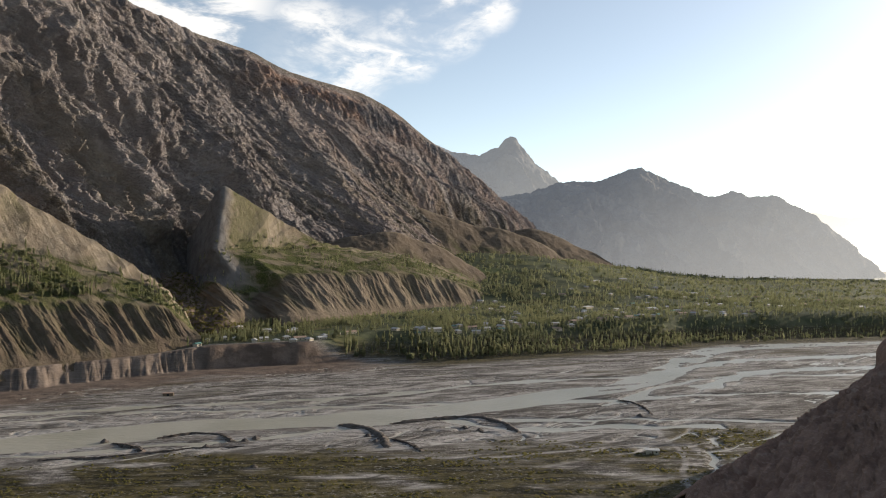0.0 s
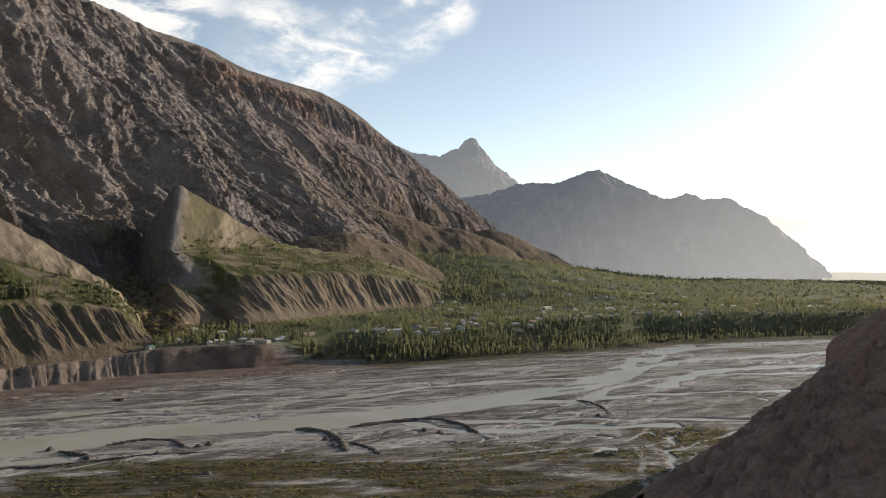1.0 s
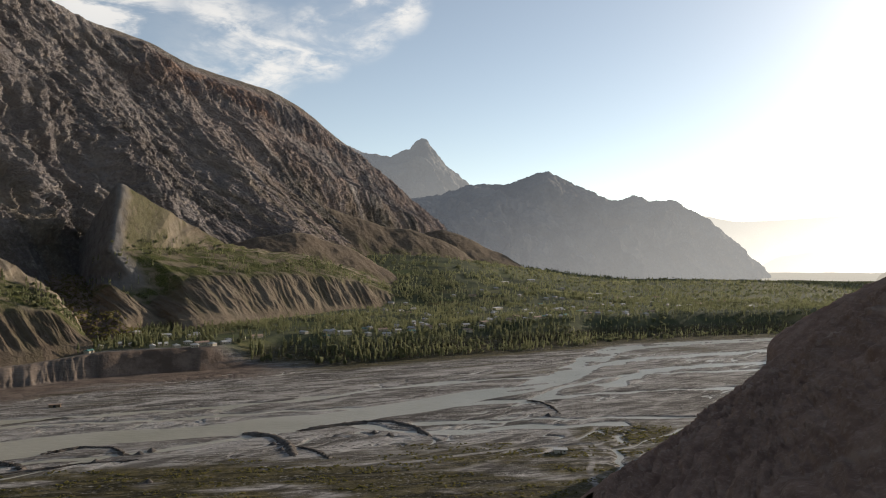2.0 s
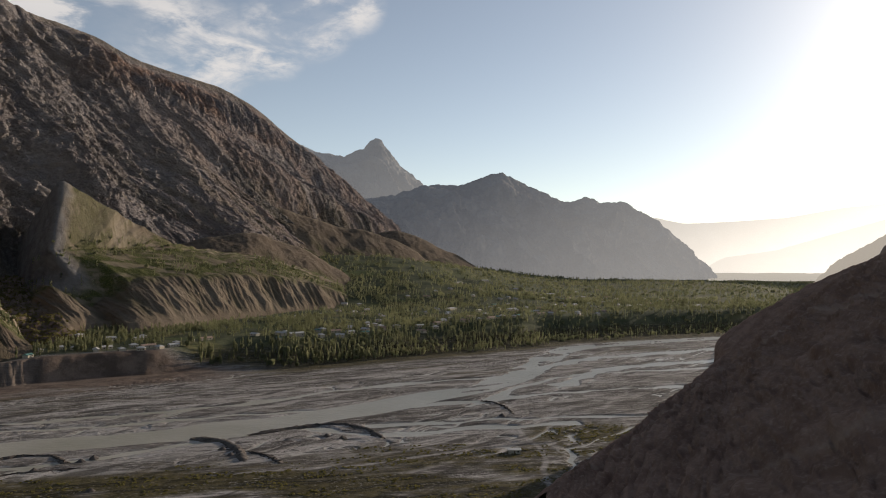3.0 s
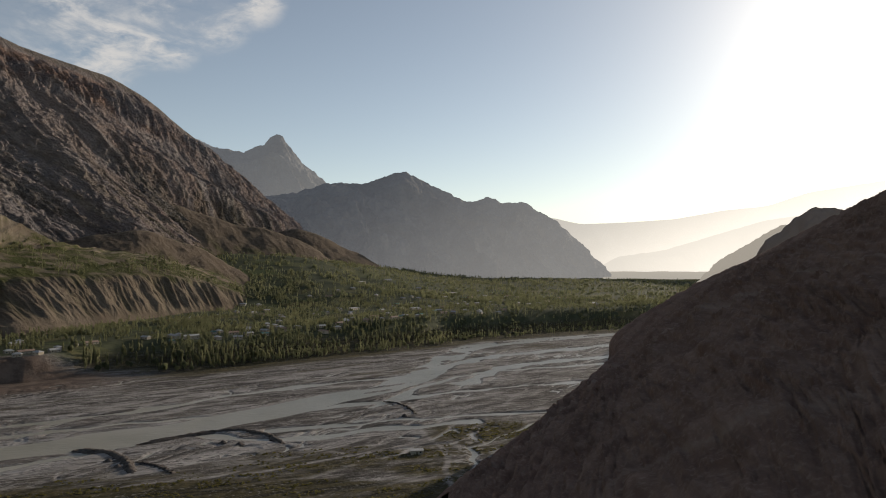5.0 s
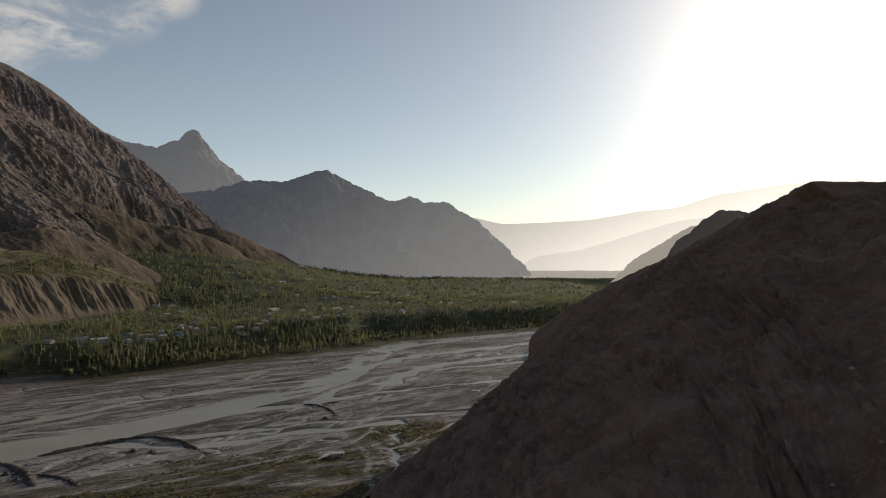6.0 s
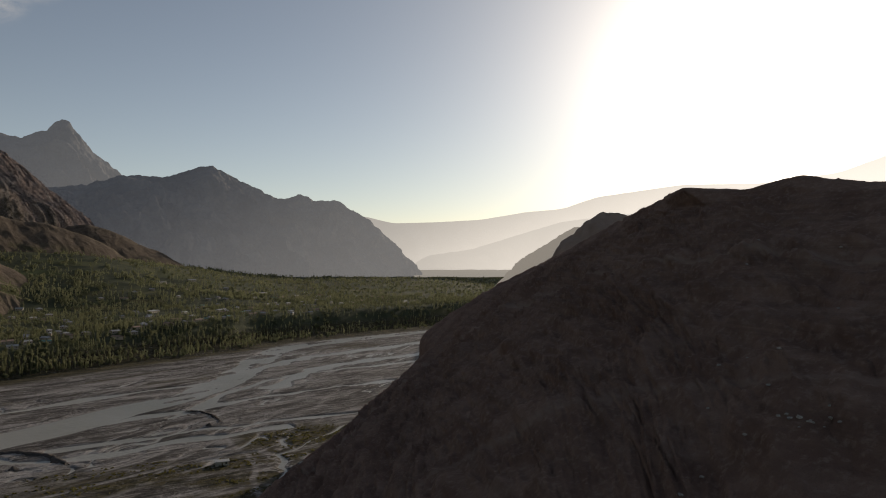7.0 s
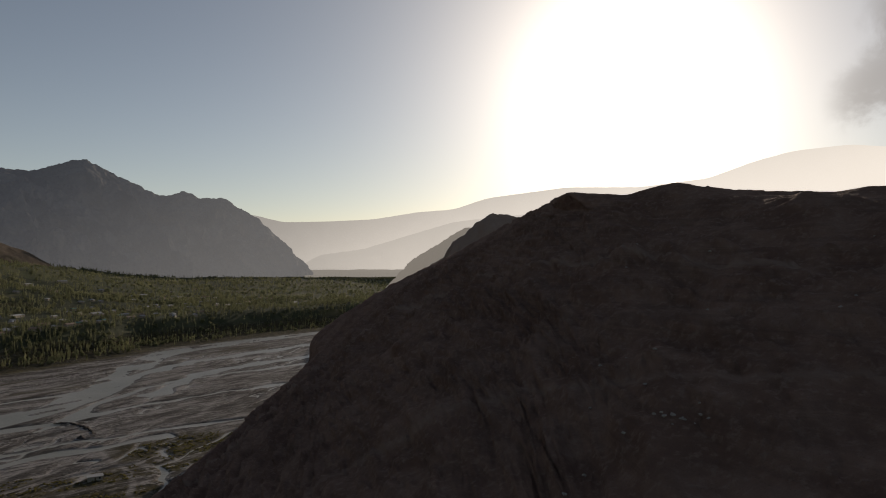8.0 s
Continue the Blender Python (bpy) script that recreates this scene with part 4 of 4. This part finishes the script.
def clumps(centres, sizes, rng, tall=1.0):
    """Open sprays of leaves at the given centres: three crossed uneven leaf quads each."""
    k = len(centres)
    sizes = np.asarray(sizes).reshape(k, 1, 1, 1)
    turn = rng.uniform(0, math.pi, (k, 1)) + np.array([[0.0, 1.05, 2.1]]) + rng.normal(0, 0.2, (k, 3))
    lean = rng.normal(0, 0.5, (k, 3))
    across = np.stack([np.cos(turn), np.sin(turn), 0 * turn], -1)[:, :, None]
    upward = np.stack([-np.sin(turn) * np.sin(lean), np.cos(turn) * np.sin(lean), np.cos(lean)], -1)[:, :, None]
    u = np.array([-1.0, 0.15, 1.0, -0.1])[None, None, :, None] * rng.uniform(0.6, 1.25, (k, 3, 4, 1))
    w = np.array([-0.1, -1.0, 0.1, 1.0])[None, None, :, None] * rng.uniform(0.6, 1.25, (k, 3, 4, 1)) * tall
    out = (across * u + upward * w) * sizes * 1.25 + np.asarray(centres)[:, None, None]
    base = 4 * np.arange(3 * k)[:, None]
    return out.reshape(-1, 3), np.concatenate([base + [0, 1, 2], base + [0, 2, 3]])


def poplar_form(rng, count, tall, wide):
    """Centres and sizes of the clumps of a columnar crown on the ground."""
    h = np.sort(rng.uniform(0.1, 0.97, count))
    girth = wide * np.clip(np.sin(np.pi * (h * 0.82 + 0.12)) ** 0.7, 0.15, 1)
    a = rng.uniform(0, 2 * math.pi, count)
    r = girth * np.sqrt(rng.uniform(0, 1, count)) * 0.75
    return np.stack([np.cos(a) * r, np.sin(a) * r, h * tall], -1), girth * rng.uniform(0.34, 0.6, count) * (1.0 + 3.0 / count)


def round_form(rng, count, tall, wide):
    d = rng.normal(0, 1, (count, 3))
    d /= np.linalg.norm(d, axis=1, keepdims=True)
    d *= rng.uniform(0.45, 1.0, (count, 1)) * np.array([wide, wide, tall * 0.36])
    d[:, 2] += tall * 0.62
    d[:, 0] += rng.normal(0, wide * 0.15)
    return d, wide * rng.uniform(0.2, 0.36, count) * (1.0 + 8.0 / count)


def trunk_mesh(tall, wide, rng, limbs):
    """A tapered trunk with limbs."""
    verts, faces = [], []

    def limb(a, b, ra, rb):
        k = len(verts)
        for p, r in ((a, ra), (b, rb)):
            for j in range(5):
                t = 2 * math.pi * j / 5
                verts.append((p[0] + math.cos(t) * r, p[1] + math.sin(t) * r, p[2]))
        for j in range(5):
            faces.append((k + j, k + (j + 1) % 5, k + 5 + (j + 1) % 5, k + 5 + j))

    limb((0, 0, -0.4), (0.1, 0, tall * 0.45), 0.32, 0.2)
    limb((0.1, 0, tall * 0.45), (0, 0.1, tall * 0.88), 0.2, 0.05)
    for _ in range(limbs):
        z, t = tall * rng.uniform(0.25, 0.6), rng.uniform(0, 2 * math.pi)
        limb((0, 0, z), (math.cos(t) * wide * 0.7, math.sin(t) * wide * 0.7, z + tall * 0.16), 0.11, 0.03)
    return mesh_of("trunk", verts, faces, M_BARK, False)


# -- houses --
def box(verts, faces, x0, x1, y0, y1, z0, z1):
    k = len(verts)
    verts += [(x, y, z) for z in (z0, z1) for x, y in ((x0, y0), (x1, y0), (x1, y1), (x0, y1))]
    faces += [[k + i for i in f] for f in ((0, 3, 2, 1), (4, 5, 6, 7), (0, 1, 5, 4), (1, 2, 6, 5), (2, 3, 7, 6), (3, 0, 4, 7))]


def box_mesh(name, mat, *sizes):
    verts, faces = [], []
    for b in sizes:
        box(verts, faces, *b)
    return mesh_of(name, verts, faces, mat)


def make_house(long, deep, tall, roof_mat, gable, label):
    """A low village house: walls on a plinth, a roof of sheet metal with eaves, a door and windows."""
    home = tagged(new("house"), label, "house", GROUPS["house"])
    a, b = long / 2, deep / 2
    part("wall", box_mesh("wall", M_WALL, (-a, a, -b, b, -1.5, tall)), home)
    e, t = 0.6, 0.12
    verts = [(-a - e, -b - e, tall), (a + e, -b - e, tall), (a + e, b + e, tall), (-a - e, b + e, tall),
             (-a - e * gable, 0, tall + 1.9), (a + e * gable, 0, tall + 1.9)]
    verts += [(x, y, z + t) for x, y, z in verts]
    faces = [(0, 3, 2, 1), (6, 7, 11, 10), (8, 9, 10, 11), (9, 6, 10), (7, 8, 11), (0, 1, 7, 6), (1, 2, 8, 7), (2, 3, 9, 8), (3, 0, 6, 9)]
    part("roof", mesh_of("roof", verts, faces, roof_mat), home)
    for side in (-1, 1):
        part("door", box_mesh("door", M_WOOD, (-0.5, 0.5, side * b - 0.05, side * b + 0.05, 0.0, 2.0)), home) if side < 0 else None
        for x in (-a * 0.6, a * 0.6):
            window = part("window", box_mesh("window", M_DARK, (x - 0.6, x + 0.6, side * b - 0.04, side * b + 0.04, 1.0, 2.2)), home)
            part("sill", box_mesh("sill", M_WOOD, (x - 0.7, x + 0.7, side * b - 0.12, side * b + 0.12, 0.88, 0.98)), window)
    return home


rng = np.random.default_rng(11)
HOUSE_KINDS = [make_house(13, 7, 3.0, M_TIN, 1.0, "low plastered house with pale sheet-metal gable roof"),
               make_house(10, 8, 3.2, M_TIN, -5.0, "square plastered house with pale hipped metal roof"),
               make_house(18, 7, 3.0, M_RUSTY, 1.0, "long plastered house with rusty sheet roof"),
               make_house(11, 7, 3.0, M_GREENTIN, 1.0, "plastered house with green painted roof"),
               make_house(24, 9, 4.0, M_TIN, 1.0, "long village hall with pale sheet-metal roof")]
HOUSE_SITES = [  # x, y, spread, count
    (-255, 985, 20, 4), (-300, 1010, 18, 4), (-345, 940, 12, 2), (-200, 1000, 25, 6), (-265, 1090, 22, 4), (-330, 1130, 12, 1), (-120, 1040, 28, 8), (-30, 1110, 30, 5),
    (60, 1120, 35, 8), (110, 1170, 30, 6), (210, 1180, 40, 10), (300, 1210, 40, 9), (380, 1260, 40, 6), (430, 1350, 60, 8), (520, 1330, 50, 6), (250, 1400, 60, 6),
    (120, 1350, 60, 5), (330, 1500, 80, 8), (560, 1500, 90, 8), (700, 1500, 90, 7), (40, 1480, 60, 4), (480, 1700, 110, 8), (700, 1750, 120, 8), (850, 1650, 100, 6),
    (180, 1750, 90, 5), (620, 2000, 140, 6),
]
sites = []
for x, y, spread, count in HOUSE_SITES:
    for _ in range(count):
        for attempt in range(8):
            hx, hy = x + rng.normal(0, spread), y + rng.normal(0, spread * 0.6)
            name, spot, normal = drop(hx, hy)
            if name == "ground" and spot.z > 22 and normal.z > 0.96 and all(math.hypot(hx - q[0], hy - q[1]) > 20 for q in sites):
                sites.append((hx, hy, spot.z))
                break
first = [True] * len(HOUSE_KINDS)
for k, (hx, hy, hz) in enumerate(sites):
    kind = int(rng.choice(len(HOUSE_KINDS), p=(0.4, 0.28, 0.16, 0.08, 0.08)))
    m = pose(hx, hy, hz, 0, 0, rng.choice((0, 90)) + rng.normal(25, 14))
    if first[kind]:
        HOUSE_KINDS[kind].matrix_basis, first[kind] = m, False
    else:
        copy_thing(HOUSE_KINDS[kind], m)
for kind, unused in enumerate(first):
    if unused:
        x, y, z = -150 + 40 * kind, 1075, drop(-150 + 40 * kind, 1075)[1].z
        HOUSE_KINDS[kind].matrix_basis = pose(x, y, z, 0, 0, 20)
        sites.append((x, y, z))
houses = np.array(sites)

# -- trees --
spots = []
for step, r0, r1 in ((7.0, 850, 1330), (9.4, 1330, 2000), (14.5, 2000, 3300)):
    gx, gy = np.meshgrid(np.arange(-900, 2300, step), np.arange(500, 3200, step))
    gx = (gx + rng.uniform(-0.5, 0.5, gx.shape) * step).ravel()
    gy = (gy + rng.uniform(-0.5, 0.5, gy.shape) * step).ravel()
    r, bearing, side = np.hypot(gx, gy), np.degrees(np.arctan2(gx, gy)), bank_side(gx, gy)
    wood = fbm(gx / 130, gy / 130, 3, 301)
    belt = smooth(5, 25, side) * smooth(260, 170, side) * smooth(-90, -20, gx)
    dense = np.clip(0.64 + 1.0 * wood, 0.08, 0.95)
    dense = np.maximum(dense, 0.92 * belt * (0.6 + 0.4 * smooth(-0.5, 0.0, wood)))
    dense = np.where(belt > 0.5, dense, dense * (0.35 + 0.65 * smooth(-0.35, 0.15, gradient_noise(gx / 42, gy / 60, 303))) * 1.25)
    dense *= 1 - 0.5 * smooth(150, 300, gx) * smooth(58, 40, side)
    dense *= smooth(8, 30, side) * np.where(gx < -70, smooth(30, 60, side), 1)
    dense *= smooth(1500, 2600, r) * -0.35 + 1.0
    keep = (r >= r0) & (r < r1) & (bearing > -36) & (bearing < 39) & (rng.uniform(0, 1, r.shape) < dense)
    for x, y, w in zip(gx[keep], gy[keep], wood[keep]):
        name, spot, normal = drop(x, y)
        if name is None or spot.z < 0.6:
            continue
        if name == "ground":
            if normal.z < 0.8 or (bearing_of := math.degrees(math.atan2(x, y))) < -16 and math.hypot(x, y) > 1120:
                continue
        elif name.startswith(("terrace", "foothill")):
            rows, b, far = (TERRACE, FOOTHILL)[name.startswith("foothill")], math.degrees(math.atan2(x, y)), math.hypot(x, y)
            shelf = [np.interp(b, [q[0] for q in rows[k]], [q[1] for q in rows[k]]) for k in (1, 2)]
            if not shelf[1] + 6 < far < shelf[0] + 10 or rng.uniform() < 0.12 - 0.8 * w:
                continue
        elif name.startswith("brown"):
            if normal.z < 0.86 or rng.uniform() < 0.35:
                continue
        else:
            continue
        if len(houses) and np.min(np.hypot(houses[:, 0] - x, houses[:, 1] - y)) < 11:
            continue
        if len(houses) and np.min(np.hypot(houses[:, 0] - x, houses[:, 1] + 16 - y - 0)) < 14 and rng.uniform() < 0.6:
            continue
        spots.append((x, y, spot.z, w, math.hypot(x, y)))
spots = np.array(spots)
order = np.argsort(spots[:, 4])
spots = spots[order]
is_poplar = rng.uniform(0, 1, len(spots)) < np.where(gradient_noise(spots[:, 0] / 60, spots[:, 1] / 60, 311) > -0.1, 0.86, 0.5)


def make_tree(poplar, tall, wide, seed, label):
    g = np.random.default_rng(seed)
    tree = tagged(new("poplar_tree" if poplar else "orchard_tree"), label, "tree", GROUPS["poplar" if poplar else "tree"])
    part("trunk", trunk_mesh(tall, wide, g, 4 if poplar else 6), tree)
    c, sz = (poplar_form if poplar else round_form)(g, 70 if poplar else 120, tall, wide)
    v, f = clumps(c, sz, g, 1.5 if poplar else 0.9)
    part("crown", mesh_of("crown", v, f, M_POPLAR if poplar else M_BROADLEAF), tree)
    return tree


POPLARS = [make_tree(True, 13, 1.2, 1, "tall slender green poplar on the river bank"), make_tree(True, 16, 1.4, 2, "tall slender green poplar on the river bank"),
           make_tree(True, 11, 1.1, 3, "young slender green poplar on the river bank")]
ROUNDS = [make_tree(False, 8, 3.4, 4, "bushy dark green orchard tree"), make_tree(False, 6, 2.7, 5, "bushy dark green orchard tree"),
          make_tree(False, 10, 4.0, 6, "broad dark green willow tree")]
counted = {}
for i in range(min(290, len(spots))):
    x, y, z, w, r = spots[i]
    kind = (POPLARS if is_poplar[i] else ROUNDS)[int(rng.integers(3))]
    size = rng.uniform(0.8, 1.2)
    m = pose(x, y, z, 0, 0, rng.uniform(0, 360))
    if kind not in counted:
        counted[kind], kind.matrix_basis = True, m
    else:
        copy = copy_thing(kind, m)
        copy.scale = (size, size, size * rng.uniform(0.9, 1.15))


def far_wood(name, chosen, poplar, label):
    """All the other trees of one kind as a single mass."""
    g = np.random.default_rng(77)
    vs, fs, count = [], [], 0
    for x, y, z, w, r in spots[chosen]:
        k = (20 if poplar else 18) if r < 1250 else (10 if r < 1800 else 6)
        tall = (g.uniform(8, 15) if poplar else g.uniform(4, 8))
        wide = (g.uniform(0.85, 1.4) if poplar else g.uniform(1.9, 3.4)) * (1.0 if r < 1700 else 1.25)
        c, sz = (poplar_form if poplar else round_form)(g, k, tall, wide)
        v, f = clumps(c + [x, y, z - 0.3], sz, g, 1.8 if poplar else 0.95)
        vs.append(v), fs.append(f + count)
        count += len(v)
    me = bpy.data.meshes.new(name)
    v, f = np.concatenate(vs), np.concatenate(fs)
    me.vertices.add(len(v))
    me.vertices.foreach_set("co", v.astype(np.float32).ravel())
    me.loops.add(f.size)
    me.loops.foreach_set("vertex_index", f.astype(np.int32).ravel())
    me.polygons.add(len(f))
    me.polygons.foreach_set("loop_start", np.arange(0, f.size, 3, dtype=np.int32))
    me.update(calc_edges=True)
    me.materials.append(M_POPLAR if poplar else M_BROADLEAF)
    return tagged(new(name, me), label, "trees", kind="stuff")


rest = np.arange(len(spots)) >= 290
far_wood("poplar_wood", rest & is_poplar, True, "green poplar rows across the village plain")
far_wood("orchard_wood", rest & ~is_poplar, False, "dark green orchard trees across the village plain")

# -- scrub on the near bank --
g = np.random.default_rng(5)
cx, cy = g.uniform(-330, 330, 16000), g.uniform(395, 640, 16000)
ok = (cy - 525 - 0.12 * cx + 34 * fbm(cx / 110, cy / 60, 3, 71) < 5) & (fbm(cx / 70, cy / 28, 4, 73) > -0.1) & (gradient_noise(cx / 25, cy / 12, 75) > 0.0)
ok |= (np.hypot((cx - 235) / 1.7, cy - 562) < 28)
cx, cy = cx[ok][:4500], cy[ok][:4500]
cz = ground_height(cx, cy)[0] - 1.7 * river_bed(cx, cy, bank_side(cx, cy))[0]
dry = cz > -0.3
v, f = clumps(np.stack([cx, cy, cz + 0.25], -1)[dry], g.uniform(0.4, 1.1, dry.sum()), g, 0.6)
tagged(new("scrub", mesh_of("scrub", v, f, M_SCRUB)), "low olive and straw-coloured scrub on gravel", "bushes", kind="stuff")

# -- shrubs on the foothill slopes --
g = np.random.default_rng(15)
bushes = []
while len(bushes) < 4200:
    b, r = radians(g.uniform(-36, 4)), g.uniform(880, 1600)
    x, y = math.sin(b) * r, math.cos(b) * r
    name, spot, normal = drop(x, y)
    if name and name.startswith(("foothill", "terrace", "brown")) and normal.z > 0.85 and gradient_noise(x / 40, y / 40, 321) > -0.25:
        bushes.append((x, y, spot.z + 0.3))
    elif name == "ground" and r > 1120 and math.degrees(b) < -15.5:
        bushes.append((x, y, spot.z + 0.4))
bushes = np.array(bushes)
v, f = clumps(bushes, g.uniform(0.5, 1.9, len(bushes)), g, 0.75)
tagged(new("shrubs", mesh_of("shrubs", v, f, M_SCRUB)), "scattered olive shrubs on loess slopes", "bushes", kind="stuff")

# -- heaps of gravel by the dikes --
def make_heap(seed):
    g = np.random.default_rng(seed)
    bm = bmesh.new()
    bmesh.ops.create_cone(bm, cap_ends=True, segments=14, radius1=3.2, radius2=0.3, depth=2.4)
    bmesh.ops.subdivide_edges(bm, edges=bm.edges[:], cuts=2, use_grid_fill=True)
    for vert in bm.verts:
        k = 1 + 0.28 * noise.noise(vert.co * 0.6 + Vector((seed * 7, 0, 0)))
        vert.co.x *= k
        vert.co.y *= k * 1.25
        vert.co.z += 1.1
    me = bpy.data.meshes.new("gravel_heap")
    bm.to_mesh(me)
    bm.free()
    me.materials.append(M_DIKE)
    return tagged(new("gravel_heap", me), "small heap of dark dug gravel on the flat", "gravel heap", "gravel heaps")


HEAPS = [make_heap(1), make_heap(2)]
for k, (x, y, turn) in enumerate(((-148, 560, 20), (-154, 551, 80), (-178, 533, 10), (-60, 566, 40), (-52, 548, 0), (18, 592, 60), (30, 583, 120), (-262, 549, 30), (178, 640, 15), (-128, 480, 50))):
    m = pose(x, y, ground_height(np.array(x), np.array(y))[0] - 0.25, 0, 0, turn)
    if k < 2:
        HEAPS[k].matrix_basis = m
    else:
        copy_thing(HEAPS[k % 2], m)

# -- gravel spur dikes --
DIKES = [  # half width, height, places
    (3.4, 2.2, [(-88, 606), (-81, 603), (-63, 590), (-49, 566), (-41, 528)]),
    (2.4, 1.8, [(-45, 608), (-31, 615), (8, 633), (33, 633), (54, 607), (62, 575)]),
    (2.0, 1.3, [(-252, 543), (-249, 540), (-230, 532), (-219, 518)]),
    (1.7, 1.2, [(-225, 560), (-203, 575), (-179, 571), (-163, 550)]),
    (2.0, 1.3, [(-40, 556), (-37, 553), (-25, 540), (-15, 518)]),
    (1.1, 0.9, [(176, 712), (186, 703), (192, 676), (190, 644)]),
    (1.3, 0.8, [(-285, 498), (-240, 505), (-190, 528), (-150, 535)]),
]


def make_dike(half, tall, line):
    g = np.random.default_rng(int(half * 100 + tall * 10))
    p = np.array(line, float)
    d = np.r_[0, np.cumsum(np.hypot(*(p[1:] - p[:-1]).T))]
    s = np.linspace(0, d[-1], 60)
    c = np.stack([np.interp(s, d, p[:, k]) for k in (0, 1)], -1)
    for _ in range(4):
        c[1:-1] = (c[:-2] + 2 * c[1:-1] + c[2:]) / 4
    t = np.gradient(c, axis=0)
    t /= np.linalg.norm(t, axis=1, keepdims=True)
    side = np.stack([t[:, 1], -t[:, 0]], -1)
    profile = np.array([(-1.5, -0.45), (-1.0, 0.15), (-0.55, 0.75), (-0.25, 1.0), (0.25, 1.0), (0.55, 0.75), (1.0, 0.15), (1.5, -0.45)])
    taper = smooth(0, 0.12, s / d[-1]) * smooth(1.0, 0.95, s / d[-1]) * 0.75 + 0.25
    xy = c[:, None] + side[:, None] * (profile[None, :, :1] * half * (0.75 + 0.25 * taper[:, None, None])) + g.normal(0, 0.8, (60, 8, 2))
    z = ground_height(c[:, 0], c[:, 1])[0][:, None] * 0 + profile[None, :, 1] * tall * taper[:, None] + g.normal(0, 0.22, (60, 8)) + 0.1
    ob = grid_object("spur_dike", np.concatenate([xy, z[..., None]], -1), M_DIKE)
    return tagged(ob, "curved bulldozed dike of dark river gravel", "dike", GROUPS["dike"])


for half, tall, line in DIKES:
    make_dike(half, tall, line)

# -- the hut on the near bank --
hut = tagged(new("hut"), "small flat-roofed pale hut on the gravel bank", "hut")
part("wall", box_mesh("wall", M_WALL, (-4.5, 4.5, -3, 3, -0.8, 2.6)), hut)
part("roof", box_mesh("roof", M_TIN, (-5.0, 5.0, -3.5, 3.5, 2.6, 2.85)), hut)
part("door", box_mesh("door", M_WOOD, (-0.5, 0.5, -3.05, -2.95, 0, 2.0)), hut)
part("window", box_mesh("window", M_DARK, (2.0, 3.2, -3.04, -2.96, 1.0, 2.0)), hut)
hut.matrix_basis = pose(152, 515, 0.6, 0, 0, -12)

# -- boulders on the near hillside --


def make_boulder(seed):
    g = np.random.default_rng(seed)
    bm = bmesh.new()
    bmesh.ops.create_icosphere(bm, subdivisions=2, radius=1.0)
    for v in bm.verts:
        v.co *= 0.85 + 0.35 * noise.noise(v.co * 1.3 + Vector((seed, 0, 0)))
        v.co.z *= 0.65
    me = bpy.data.meshes.new("boulder")
    bm.to_mesh(me)
    bm.free()
    me.materials.append(M_STONE)
    return tagged(new("boulder", me), "pale weathered boulder on brown hillside", "boulder", GROUPS["boulder"])


BOULDERS = [make_boulder(k) for k in range(3)]
seeds = np.random.default_rng(9)
used = set()
for k in range(46):
    b, r = radians(seeds.uniform(44, 76)), seeds.uniform(110, 330)
    if k < 12:
        b, r = radians(56.9 + seeds.normal(0, 1.0)), 179 + seeds.normal(0, 3)
    name, spot, normal = drop(math.sin(b) * r, math.cos(b) * r)
    if name != "near_hill":
        continue
    size = seeds.uniform(0.25, 0.75)
    kind = BOULDERS[k % 3]
    m = pose(spot.x, spot.y, spot.z + 0.1 * size, seeds.uniform(-12, 12), seeds.uniform(-12, 12), seeds.uniform(0, 360))
    ob = kind if k % 3 not in used else copy_thing(kind, m)
    used.add(k % 3)
    ob.matrix_basis = m @ Matrix.Diagonal((size, size * seeds.uniform(0.7, 1.3), size, 1))

# -- pale stones on the grassy bank --
bank_stones = [make_boulder(k) for k in (4, 5)]
for ob in bank_stones:
    tagged(ob, "large whitish stone on the grassy gravel bank", "boulder", "white stones on the bank")
for k, x in enumerate((191, 196, 202, 211, 216, 219.5, 223, 228)):
    y = 566 + 5 * math.sin(k * 2.1) + 0.1 * (x - 190)
    m = pose(x, y, drop(x, y)[1].z + 0.3, 0, 0, 47 * k) @ Matrix.Diagonal((1.6 + 0.4 * (k % 3), 1.3, 1.1, 1))
    ob = bank_stones[k] if k < 2 else copy_thing(bank_stones[k % 2], m)
    ob.matrix_basis = m

# -- the shed on the far beach --
shed = tagged(new("shed"), "low brown shed on the gravel beach", "shed")
part("wall", box_mesh("wall", M_WOOD, (-5, 5, -2, 2, -0.8, 2.6)), shed)
part("roof", box_mesh("roof", M_RUSTY, (-5.4, 5.4, -2.5, 2.5, 2.6, 2.8)), shed)
part("door", box_mesh("door", M_DARK, (-1.2, 1.2, -2.06, -1.98, -0.2, 2.1)), shed)
shed.matrix_basis = pose(-285, 735, drop(-285, 735)[1].z + 0.2, 0, 0, 10)
